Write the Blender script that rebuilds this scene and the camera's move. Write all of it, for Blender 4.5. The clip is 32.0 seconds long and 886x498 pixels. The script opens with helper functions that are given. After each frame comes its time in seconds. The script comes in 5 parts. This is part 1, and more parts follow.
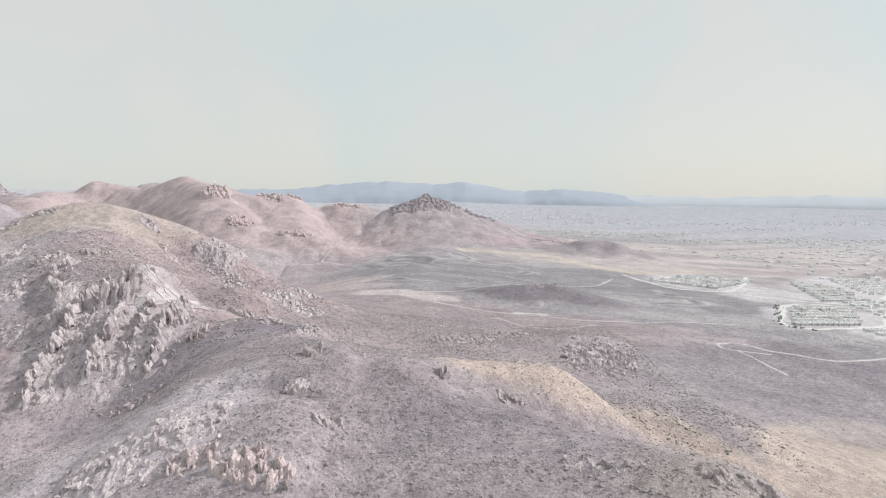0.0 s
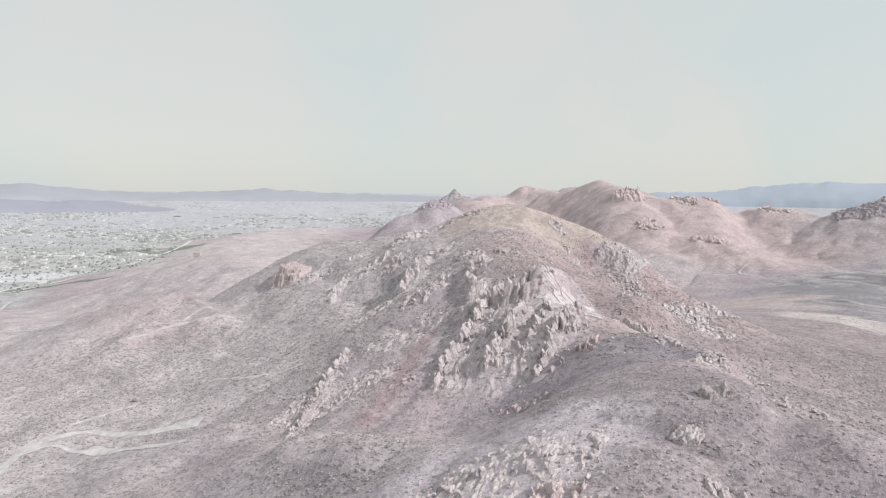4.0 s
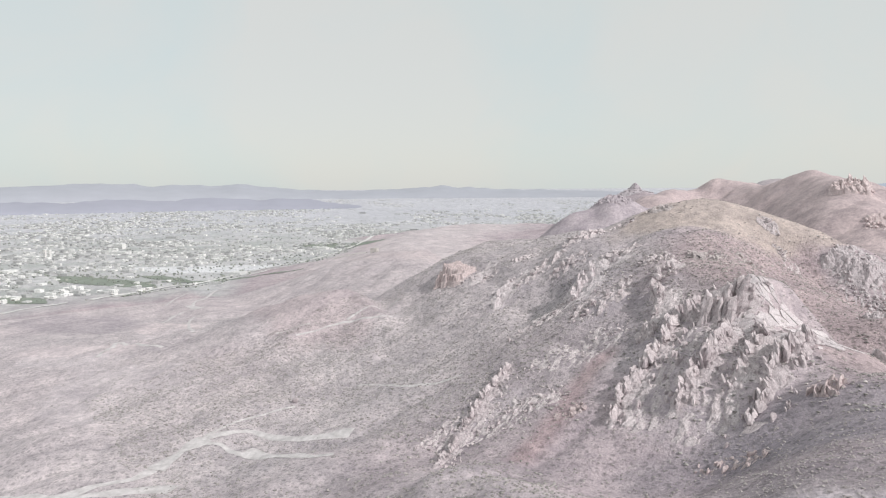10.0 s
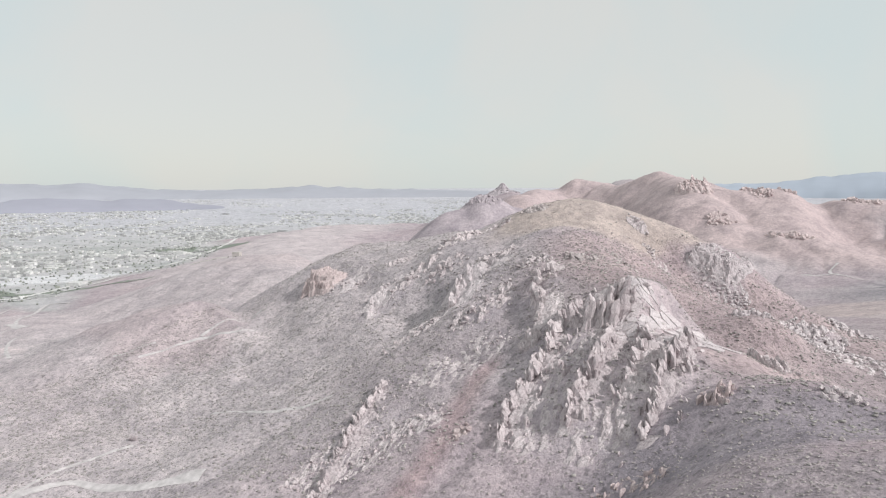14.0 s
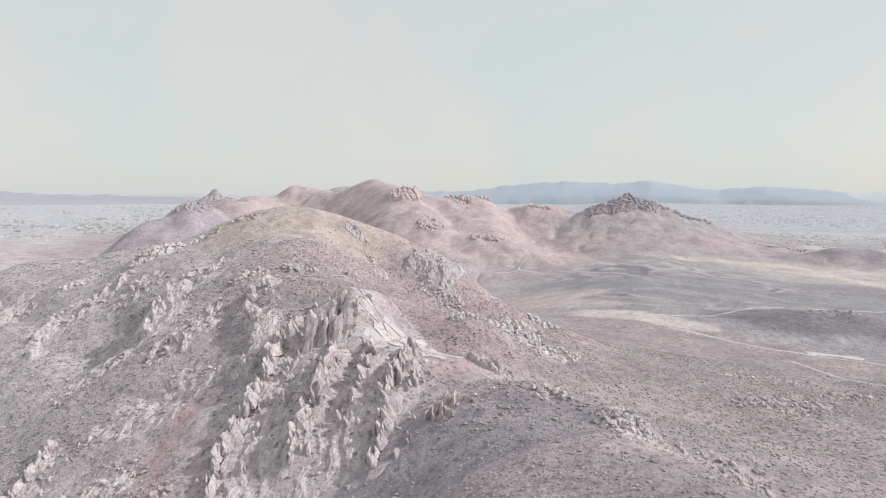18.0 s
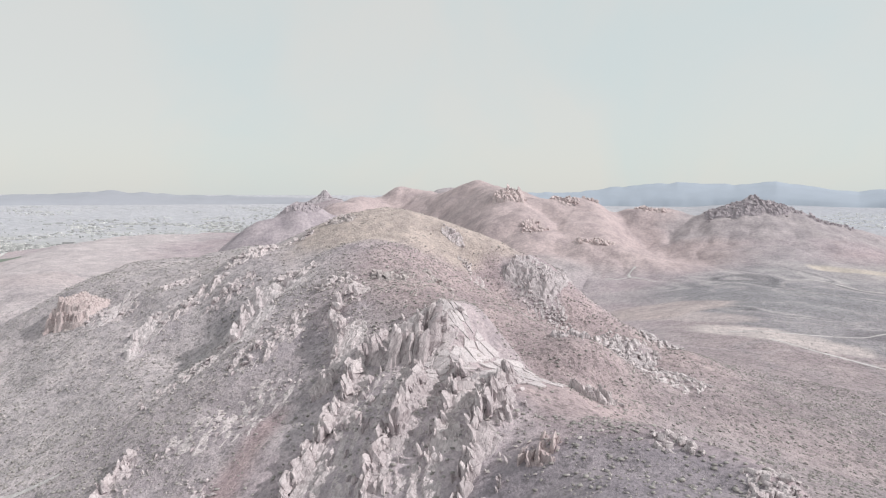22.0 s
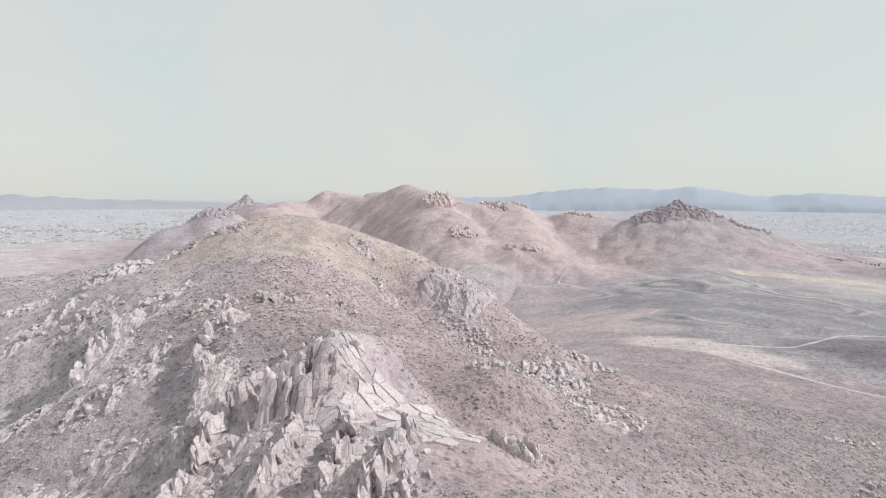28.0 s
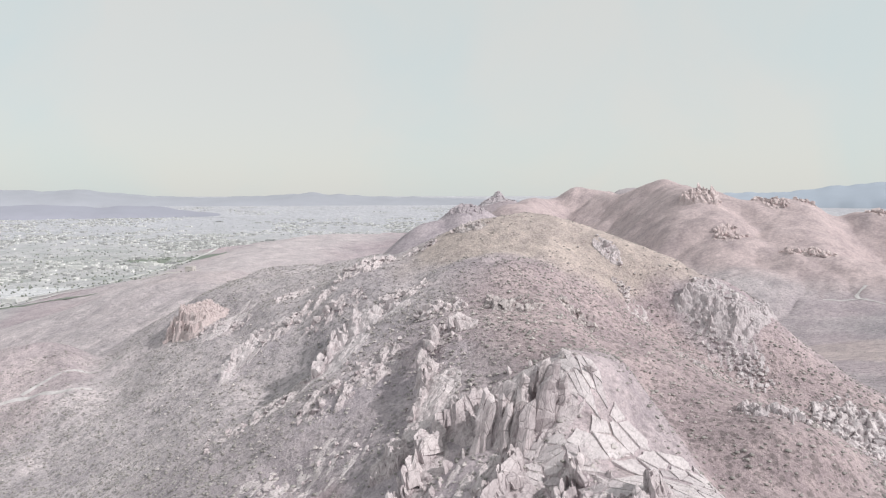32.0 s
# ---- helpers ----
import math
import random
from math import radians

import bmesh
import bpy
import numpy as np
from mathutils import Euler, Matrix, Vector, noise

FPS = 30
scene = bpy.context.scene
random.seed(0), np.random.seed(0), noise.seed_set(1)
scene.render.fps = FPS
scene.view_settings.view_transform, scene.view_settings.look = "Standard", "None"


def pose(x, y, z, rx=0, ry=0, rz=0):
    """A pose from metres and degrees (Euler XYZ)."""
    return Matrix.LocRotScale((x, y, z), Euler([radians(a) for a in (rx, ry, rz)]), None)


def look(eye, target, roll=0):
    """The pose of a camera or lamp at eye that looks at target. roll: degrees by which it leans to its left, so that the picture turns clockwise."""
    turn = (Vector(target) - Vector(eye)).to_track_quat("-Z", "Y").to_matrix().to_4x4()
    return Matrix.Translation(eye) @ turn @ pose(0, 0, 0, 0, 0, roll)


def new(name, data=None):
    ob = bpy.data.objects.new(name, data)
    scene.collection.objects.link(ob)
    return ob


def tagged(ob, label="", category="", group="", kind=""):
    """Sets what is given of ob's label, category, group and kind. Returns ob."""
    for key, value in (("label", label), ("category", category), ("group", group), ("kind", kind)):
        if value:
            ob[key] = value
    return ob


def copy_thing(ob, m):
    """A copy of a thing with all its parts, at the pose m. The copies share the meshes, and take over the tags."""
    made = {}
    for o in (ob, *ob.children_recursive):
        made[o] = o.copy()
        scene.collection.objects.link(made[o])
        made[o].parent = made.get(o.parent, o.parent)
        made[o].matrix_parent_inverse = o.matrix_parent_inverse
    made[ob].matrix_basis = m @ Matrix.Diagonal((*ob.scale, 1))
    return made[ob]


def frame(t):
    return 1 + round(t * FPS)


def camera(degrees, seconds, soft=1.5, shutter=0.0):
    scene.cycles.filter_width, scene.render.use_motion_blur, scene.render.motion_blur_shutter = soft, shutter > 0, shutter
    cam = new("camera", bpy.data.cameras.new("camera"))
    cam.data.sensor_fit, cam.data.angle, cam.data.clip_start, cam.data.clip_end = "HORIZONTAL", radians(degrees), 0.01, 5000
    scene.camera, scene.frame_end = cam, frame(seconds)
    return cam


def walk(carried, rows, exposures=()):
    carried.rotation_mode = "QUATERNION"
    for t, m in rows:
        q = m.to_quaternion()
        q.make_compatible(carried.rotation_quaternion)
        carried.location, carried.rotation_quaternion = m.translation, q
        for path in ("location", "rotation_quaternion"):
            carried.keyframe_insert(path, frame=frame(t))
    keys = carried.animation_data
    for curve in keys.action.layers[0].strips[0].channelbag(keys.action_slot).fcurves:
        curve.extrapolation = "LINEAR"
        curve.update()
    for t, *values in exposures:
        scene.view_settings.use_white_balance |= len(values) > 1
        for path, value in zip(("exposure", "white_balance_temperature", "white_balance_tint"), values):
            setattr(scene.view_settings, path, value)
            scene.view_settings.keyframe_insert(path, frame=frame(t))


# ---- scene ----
EXPOSURES = [(0, 0.15), (32, 0.15)]
cam = camera(71.96, 32.0, soft=1.2)
# seconds, place in metres, turn to the left, tilt up and lean in degrees
PATH = [
    (0, -0.01, -0.00, 160.01, 0.01, -5.17, 0.73),
    (0.5, -1.01, 3.38, 160.00, -2.67, -5.07, 0.65),
    (1, -1.84, 6.82, 159.99, -2.73, -5.00, 0.58),
    (1.5, -2.43, 10.31, 159.96, -2.68, -4.92, 0.61),
    (2, -2.78, 13.85, 159.89, -2.50, -4.86, 0.54),
    (2.5, -2.96, 17.44, 159.81, 6.69, -4.92, 0.58),
    (3, -3.08, 21.07, 159.72, 20.68, -5.06, 0.62),
    (3.5, -3.32, 24.71, 159.59, 26.25, -5.14, 0.52),
    (4, -3.78, 28.29, 159.46, 37.44, -5.25, 0.43),
    (4.5, -4.47, 31.81, 159.35, 51.05, -5.38, 0.29),
    (4.8, -4.98, 33.91, 159.27, 53.60, -5.39, 0.23),
    (5.3, -6.47, 37.25, 159.12, 54.00, -5.41, 0.14),
    (6.5, -11.74, 43.95, 158.85, 53.98, -5.46, -0.09),
    (7, -14.04, 46.31, 158.81, 53.97, -5.50, -0.17),
    (7.5, -16.39, 48.56, 158.78, 53.96, -5.52, -0.19),
    (8, -18.79, 50.74, 158.76, 53.95, -5.56, -0.23),
    (8.5, -21.23, 52.87, 158.73, 53.89, -5.59, -0.29),
    (9, -23.67, 55.01, 158.69, 53.86, -5.62, -0.33),
    (9.5, -26.14, 57.16, 158.64, 53.82, -5.63, -0.34),
    (10, -28.63, 59.31, 158.56, 53.76, -5.63, -0.36),
    (10.5, -31.16, 61.45, 158.49, 53.70, -5.64, -0.35),
    (11, -33.70, 63.60, 158.44, 53.64, -5.63, -0.35),
    (11.5, -36.25, 65.76, 158.40, 53.55, -5.65, -0.38),
    (12, -38.79, 67.95, 158.37, 53.50, -5.66, -0.38),
    (12.5, -41.31, 70.18, 158.35, 53.46, -5.66, -0.39),
    (13, -43.78, 72.44, 158.33, 53.40, -5.65, -0.43),
    (13.5, -46.22, 74.66, 158.34, 52.82, -5.67, -0.41),
    (14, -48.63, 76.78, 158.38, 41.73, -5.72, -0.30),
    (14.5, -50.95, 78.78, 158.44, 17.89, -5.71, 0.01),
    (14.8, -52.24, 79.95, 158.44, 11.90, -5.65, 0.01),
    (15.2, -53.59, 81.38, 158.37, 10.00, -5.57, 0.01),
    (15.7, -54.79, 83.19, 158.24, 9.40, -5.47, 0.00),
    (16.2, -55.62, 85.34, 158.15, 9.50, -5.36, -0.00),
    (16.5, -56.01, 86.92, 158.17, 10.51, -5.30, -0.00),
    (17, -56.65, 89.75, 158.24, 13.44, -5.25, -0.03),
    (17.5, -57.24, 92.67, 158.32, 15.31, -5.20, 0.02),
    (18, -57.83, 95.67, 158.39, 15.86, -5.17, 0.00),
    (18.5, -58.44, 98.72, 158.45, 16.20, -5.16, -0.00),
    (19, -59.09, 101.79, 158.48, 16.46, -5.14, -0.02),
    (19.5, -59.77, 104.86, 158.49, 16.69, -5.09, 0.03),
    (20, -60.49, 107.96, 158.52, 16.91, -5.09, 0.03),
    (20.5, -61.23, 111.10, 158.55, 17.11, -5.08, 0.05),
    (21, -62.04, 114.27, 158.58, 23.37, -5.07, 0.07),
    (21.5, -62.91, 117.43, 158.59, 25.23, -5.08, 0.11),
    (22, -63.85, 120.53, 158.58, 25.65, -5.07, 0.12),
    (22.5, -64.81, 123.57, 158.57, 15.78, -5.04, 0.08),
    (23, -65.79, 126.58, 158.55, 11.68, -5.01, -0.06),
    (23.5, -66.66, 129.61, 158.51, 11.01, -4.99, -0.06),
    (24, -67.39, 132.66, 158.43, 7.46, -4.93, -0.04),
    (24.5, -67.96, 135.76, 158.36, 6.08, -4.88, -0.09),
    (25, -68.38, 138.95, 158.32, 5.74, -4.83, -0.03),
    (25.5, -68.71, 142.21, 158.31, 5.53, -4.80, -0.01),
    (26.2, -69.12, 147.14, 158.50, 5.45, -4.73, -0.04),
    (26.9, -69.41, 152.43, 158.87, 5.45, -4.66, -0.08),
    (27.3, -69.60, 155.33, 159.04, 6.30, -4.62, -0.10),
    (27.5, -69.71, 156.70, 159.08, 9.07, -4.60, -0.10),
    (28, -69.96, 160.06, 159.14, 19.40, -4.63, 0.16),
    (28.5, -70.30, 163.37, 159.19, 31.48, -4.70, 0.32),
    (29, -70.86, 166.56, 159.22, 33.39, -4.76, 0.30),
    (29.5, -71.72, 169.64, 159.24, 33.77, -4.80, 0.26),
    (30, -72.90, 172.59, 159.25, 33.92, -4.81, 0.22),
    (30.5, -74.31, 175.42, 159.24, 39.54, -4.86, 0.17),
    (31, -75.87, 178.17, 159.22, 41.77, -4.93, 0.07),
    (31.5, -77.56, 180.87, 159.25, 42.34, -4.97, 0.03),
    (32, -79.33, 183.55, 159.32, 42.58, -5.00, -0.06),
]


def aimed(x, y, z, yaw, tilt, lean):
    """A camera that looks along +y, turned by yaw and tilt, with its lean."""
    return Matrix.Translation((x, y, z)) @ pose(0, 0, 0, 0, 0, yaw) @ pose(0, 0, 0, 90 + tilt) @ pose(0, 0, 0, 0, 0, lean)


walk(cam, [(t, aimed(*row)) for t, *row in PATH], EXPOSURES)

# ---- world, sun and exposure ----
SUN_AZ, SUN_EL = radians(73), radians(38)  # clockwise from +y, above the horizon
world = bpy.data.worlds.new("sky")
scene.world = world
world.use_nodes = True
wn = world.node_tree
wn.nodes.clear()
w_out = wn.nodes.new("ShaderNodeOutputWorld")
w_bg = wn.nodes.new("ShaderNodeBackground")
w_sky = wn.nodes.new("ShaderNodeTexSky")
w_sky.sky_type, w_sky.sun_disc = "NISHITA", False
w_sky.sun_elevation, w_sky.sun_rotation = SUN_EL, SUN_AZ
w_sky.dust_density, w_sky.air_density = 1.5, 1.0
# thin high cloud that veils the blue
w_veil = wn.nodes.new("ShaderNodeMixRGB")
w_veil.inputs[0].default_value = 0.86
w_wisps = wn.nodes.new("ShaderNodeTexNoise")
w_wisps.inputs["Scale"].default_value, w_wisps.inputs["Detail"].default_value, w_wisps.inputs["Distortion"].default_value = 3.2, 5.0, 0.6
w_tone = wn.nodes.new("ShaderNodeValToRGB")
w_tone.color_ramp.elements[0].position, w_tone.color_ramp.elements[0].color = 0.36, (6.35, 6.95, 6.85, 1)
w_tone.color_ramp.elements[1].position, w_tone.color_ramp.elements[1].color = 0.6, (6.95, 7.0, 6.68, 1)
wn.links.new(w_wisps.outputs[0], w_tone.inputs[0])
wn.links.new(w_tone.outputs[0], w_veil.inputs[2])
wn.links.new(w_sky.outputs[0], w_veil.inputs[1])
wn.links.new(w_veil.outputs[0], w_bg.inputs[0])
w_bg.inputs[1].default_value = 0.097
wn.links.new(w_bg.outputs[0], w_out.inputs[0])

sun = new("sun", bpy.data.lights.new("sun", "SUN"))
sun.data.energy, sun.data.angle, sun.data.color = 2.7, radians(1.0), (1.0, 0.962, 0.945)
sun.matrix_world = look((0, 0, 0), (-math.sin(SUN_AZ) * math.cos(SUN_EL), -math.cos(SUN_AZ) * math.cos(SUN_EL), -math.sin(SUN_EL)))


# ---- materials ----
def mat(name, color, rough=0.9):
    m = bpy.data.materials.new(name)
    m.use_nodes = True
    b = m.node_tree.nodes["Principled BSDF"]
    b.inputs["Base Color"].default_value = (*color, 1)
    b.inputs["Roughness"].default_value = rough
    b.inputs["Specular IOR Level"].default_value = 0.2
    return m


def node(m, kind, **values):
    n = m.node_tree.nodes.new(kind)
    for key, value in values.items():
        n.inputs[key].default_value = value
    return n


def join(m, a, b):
    m.node_tree.links.new(a, b)


def ramp(m, fac, stops):
    n = m.node_tree.nodes.new("ShaderNodeValToRGB")
    n.color_ramp.elements[0].position, n.color_ramp.elements[0].color = stops[0][0], (*stops[0][1], 1)
    n.color_ramp.elements[1].position, n.color_ramp.elements[1].color = stops[-1][0], (*stops[-1][1], 1)
    for at, c in stops[1:-1]:
        n.color_ramp.elements.new(at).color = (*c, 1)
    join(m, fac, n.inputs[0])
    return n.outputs[0]


def blend(m, how, fac, a, b):
    n = m.node_tree.nodes.new("ShaderNodeMixRGB")
    n.blend_type = how
    for value, socket in ((fac, n.inputs[0]), (a, n.inputs[1]), (b, n.inputs[2])):
        if isinstance(value, bpy.types.NodeSocket):
            join(m, value, socket)
        else:
            socket.default_value = value if isinstance(value, float) else (*value, 1)
    return n.outputs[0]


def grain(m, scale, detail=4.0, rough=0.6):
    """Noise in world metres."""
    where = m.node_tree.nodes.new("ShaderNodeNewGeometry").outputs["Position"]
    n = node(m, "ShaderNodeTexNoise", Scale=scale, Detail=detail, Roughness=rough)
    join(m, where, n.inputs["Vector"])
    return n.outputs[0]


def relief(m, fac, strength, distance):
    n = node(m, "ShaderNodeBump", Strength=strength, Distance=distance)
    join(m, fac, n.inputs["Height"])
    join(m, n.outputs[0], m.node_tree.nodes["Principled BSDF"].inputs["Normal"])


def base(m, colour):
    join(m, colour, m.node_tree.nodes["Principled BSDF"].inputs["Base Color"])


def ground_material():
    m = mat("desert_ground", (0.4, 0.35, 0.34), 0.95)
    cover = m.node_tree.nodes.new("ShaderNodeAttribute")
    cover.attribute_name = "cover"
    big = ramp(m, grain(m, 0.035), [(0.3, (0.8, 0.79, 0.8)), (0.7, (1.14, 1.12, 1.1))])
    mid = ramp(m, grain(m, 0.25), [(0.32, (0.78, 0.78, 0.79)), (0.68, (1.16, 1.15, 1.14))])
    fine = ramp(m, grain(m, 1.3, 4.0, 0.7), [(0.32, (0.75, 0.75, 0.76)), (0.68, (1.19, 1.19, 1.18))])
    c = blend(m, "MULTIPLY", 1.0, blend(m, "MULTIPLY", 1.0, blend(m, "MULTIPLY", 1.0, cover.outputs["Color"], big), mid), fine)
    # low dry scrub and litter, where the cover says so
    where = m.node_tree.nodes.new("ShaderNodeNewGeometry").outputs["Position"]
    spots = node(m, "ShaderNodeTexVoronoi", Scale=0.34)
    join(m, where, spots.inputs["Vector"])
    round_ = ramp(m, spots.outputs["Distance"], [(0.2, (1.0, 1.0, 1.0)), (0.36, (0.0, 0.0, 0.0))])
    loose = ramp(m, grain(m, 0.5, 3.0, 0.6), [(0.54, (0.0, 0.0, 0.0)), (0.62, (1.0, 1.0, 1.0))])
    tufts = blend(m, "LIGHTEN", 1.0, round_, loose)
    thick = node(m, "ShaderNodeMath", **{})
    thick.operation = "MULTIPLY"
    join(m, tufts, thick.inputs[0])
    join(m, cover.outputs["Alpha"], thick.inputs[1])
    c = blend(m, "MIX", thick.outputs[0], c, blend(m, "MULTIPLY", 1.0, c, (0.5, 0.52, 0.51)))
    base(m, c)
    relief(m, grain(m, 0.7, 6.0, 0.65), 0.9, 0.8)
    return m


def rock_material(name, dark, mid, light, seams=0.7):
    """Bedded rock: beds on edge that run north to south, broken across by joints, with stains and grain."""
    m = mat(name, mid, 0.88)
    own = m.node_tree.nodes.new("ShaderNodeObjectInfo")
    where = m.node_tree.nodes.new("ShaderNodeNewGeometry").outputs["Position"]

    def along(x, y, z):
        n = node(m, "ShaderNodeVectorMath", **{})
        n.operation = "MULTIPLY"
        n.inputs[1].default_value = (x, y, z)
        join(m, where, n.inputs[0])
        return n.outputs[0]

    stain = node(m, "ShaderNodeTexNoise", Scale=0.35, Detail=6.0, Roughness=0.7)
    join(m, along(1.0, 1.0, 0.5), stain.inputs["Vector"])
    c = ramp(m, stain.outputs[0], [(0.3, dark), (0.48, mid), (0.66, light)])
    tint = ramp(m, own.outputs["Random"], [(0.0, (0.86, 0.83, 0.83)), (0.5, (1.0, 0.98, 0.97)), (1.0, (1.1, 1.08, 1.06))])
    c = blend(m, "MULTIPLY", 1.0, c, tint)
    blocks_ = node(m, "ShaderNodeTexVoronoi", Scale=0.6)
    blocks_.feature = "DISTANCE_TO_EDGE"
    join(m, along(1.5, 0.55, 0.42), blocks_.inputs["Vector"])
    seam = ramp(m, blocks_.outputs["Distance"], [(0.0, (0.6, 0.57, 0.57)), (0.035, (1.0, 1.0, 1.0))])
    c = blend(m, "MULTIPLY", 0.7 * seams, c, seam)
    small = node(m, "ShaderNodeTexVoronoi", Scale=2.1)
    small.feature = "DISTANCE_TO_EDGE"
    join(m, along(1.4, 0.6, 0.5), small.inputs["Vector"])
    chip = ramp(m, small.outputs["Distance"], [(0.0, (0.66, 0.64, 0.64)), (0.1, (1.0, 1.0, 1.0))])
    c = blend(m, "MULTIPLY", 0.5 * seams, c, chip)
    flute = node(m, "ShaderNodeTexNoise", Scale=1.3, Detail=7.0, Roughness=0.75)
    join(m, along(1.6, 0.8, 0.45), flute.inputs["Vector"])
    fine = ramp(m, flute.outputs[0], [(0.36, (0.7, 0.69, 0.7)), (0.47, (1.0, 1.0, 1.0)), (0.66, (1.16, 1.16, 1.16))])
    base(m, blend(m, "MULTIPLY", 1.0, c, fine))
    step = ramp(m, blocks_.outputs["Distance"], [(0.0, (0.0, 0.0, 0.0)), (0.06, (1.0, 1.0, 1.0))])
    relief(m, blend(m, "MULTIPLY", 0.5, blend(m, "MULTIPLY", 0.5, step, chip), flute.outputs[0]), 0.3 + 0.25 * seams, 0.7)
    return m


def speckled(name, stops, scale, rough=0.9):
    """A surface whose pieces differ from island to island and vary within."""
    m = mat(name, stops[1][1], rough)
    isle = m.node_tree.nodes.new("ShaderNodeNewGeometry").outputs["Random Per Island"]
    c = ramp(m, isle, stops)
    v = ramp(m, grain(m, scale), [(0.3, (0.78, 0.78, 0.78)), (0.7, (1.16, 1.16, 1.16))])
    base(m, blend(m, "MULTIPLY", 1.0, c, v))
    return m


def painted(name, stops):
    """Plaster and paint that differ from house to house."""
    m = mat(name, stops[1][1], 0.8)
    own = m.node_tree.nodes.new("ShaderNodeObjectInfo")
    c = ramp(m, own.outputs["Random"], stops)
    v = ramp(m, grain(m, 0.6), [(0.3, (0.86, 0.85, 0.84)), (0.7, (1.05, 1.05, 1.05))])
    base(m, blend(m, "MULTIPLY", 1.0, c, v))
    return m


def plain_mat(name, color, scale, rough=0.9, most=0.18):
    m = mat(name, color, rough)
    v = ramp(m, grain(m, scale), [(0.3, (1 - most,) * 3), (0.7, (1 + 0.65 * most,) * 3)])
    base(m, blend(m, "MULTIPLY", 1.0, color, v))
    return m


M_GROUND = ground_material()
M_ROCK = rock_material("pale_rock", (0.42, 0.381, 0.397), (0.56, 0.513, 0.533), (0.665, 0.617, 0.637))
M_SLAB = rock_material("white_slab", (0.49, 0.452, 0.473), (0.575, 0.535, 0.557), (0.64, 0.6, 0.62), 0.35)
M_RED = rock_material("red_rock", (0.42, 0.355, 0.36), (0.525, 0.453, 0.46), (0.61, 0.54, 0.545), 0.6)
M_GREY = rock_material("grey_rock", (0.37, 0.337, 0.342), (0.5, 0.458, 0.464), (0.61, 0.567, 0.57))
M_PINK = rock_material("pink_rock", (0.47, 0.4, 0.405), (0.59, 0.51, 0.515), (0.68, 0.6, 0.605), 0.5)
M_FARROCK = rock_material("mauve_grey_rock", (0.335, 0.305, 0.34), (0.435, 0.4, 0.435), (0.55, 0.51, 0.54), 0.5)
M_STONES = speckled("loose_stone", [(0.0, (0.36, 0.327, 0.323)), (0.5, (0.474, 0.431, 0.422)), (1.0, (0.607, 0.559, 0.55))], 1.5)
M_SCRUB = speckled("scrub", [(0.0, (0.275, 0.26, 0.25)), (0.5, (0.345, 0.325, 0.312)), (1.0, (0.42, 0.398, 0.382))], 3.0)
M_TUFT = speckled("dry_tuft", [(0.0, (0.33, 0.303, 0.299)), (0.5, (0.38, 0.349, 0.344)), (1.0, (0.43, 0.396, 0.39))], 3.0)
M_TREE = speckled("tree_leaves", [(0.0, (0.2, 0.22, 0.2)), (0.5, (0.26, 0.28, 0.25)), (1.0, (0.32, 0.335, 0.3))], 1.0)
M_TRAIL = plain_mat("trodden_earth", (0.58, 0.55, 0.555), 0.3, most=0.25)
M_ROAD = plain_mat("pale_road", (0.663, 0.654, 0.644), 0.2)
M_CITY = speckled("plaster", [(0.0, (0.36, 0.362, 0.365)), (0.5, (0.53, 0.53, 0.53)), (1.0, (0.8, 0.795, 0.785))], 0.2)
M_WALL = painted("painted_plaster", [(0.0, (0.72, 0.71, 0.7)), (0.6, (0.8, 0.8, 0.8)), (1.0, (0.85, 0.85, 0.85))])
M_ROOF = plain_mat("roof_screed", (0.8, 0.8, 0.79), 0.5)
M_DARK = mat("window_glass", (0.08, 0.09, 0.1), 0.2)
M_DOOR = plain_mat("door_paint", (0.19, 0.151, 0.133), 1.0)
M_GREEN = plain_mat("irrigated_grass", (0.24, 0.268, 0.232), 0.05)
M_BLOCK = plain_mat("weathered_concrete", (0.522, 0.493, 0.474), 0.3)
# haze is put into the base colours of the four far ranges
M_FAR_BLUE = plain_mat("hazed_blue_range", (0.39, 0.435, 0.51), 0.006, most=0.05)
M_FAR_PALE = plain_mat("hazed_pale_range", (0.379, 0.389, 0.436), 0.006, most=0.05)
M_FAR_FAINT = plain_mat("hazed_faint_range", (0.5, 0.535, 0.585), 0.006, most=0.04)
M_PLAIN = speckled("pale_plaster", [(0.0, (0.66, 0.645, 0.645)), (0.5, (0.76, 0.755, 0.755)), (1.0, (0.83, 0.83, 0.83))], 0.2)
M_FAR_MAUVE = plain_mat("hazed_mauve_range", (0.341, 0.346, 0.408), 0.006, most=0.05)

# ---- the lie of the land ----
def lattice(ix, iy, seed):
    n = (ix.astype(np.int64) * 374761393 + iy.astype(np.int64) * 668265263 + seed * 974634777) & 0x7FFFFFFF
    n = ((n ^ (n >> 13)) * 1274126177) & 0x7FFFFFFF
    return ((n ^ (n >> 16)) & 0xFFFF) / 65535.0


def vnoise(x, y, seed):
    """Smooth value noise between -1 and 1."""
    fx, fy = np.floor(x), np.floor(y)
    u, v = x - fx, y - fy
    u, v = u * u * u * (u * (6 * u - 15) + 10), v * v * v * (v * (6 * v - 15) + 10)
    a, b = lattice(fx, fy, seed), lattice(fx + 1, fy, seed)
    c, d = lattice(fx, fy + 1, seed), lattice(fx + 1, fy + 1, seed)
    return 2 * (a + (b - a) * u + (c - a) * v + (a - b - c + d) * u * v) - 1


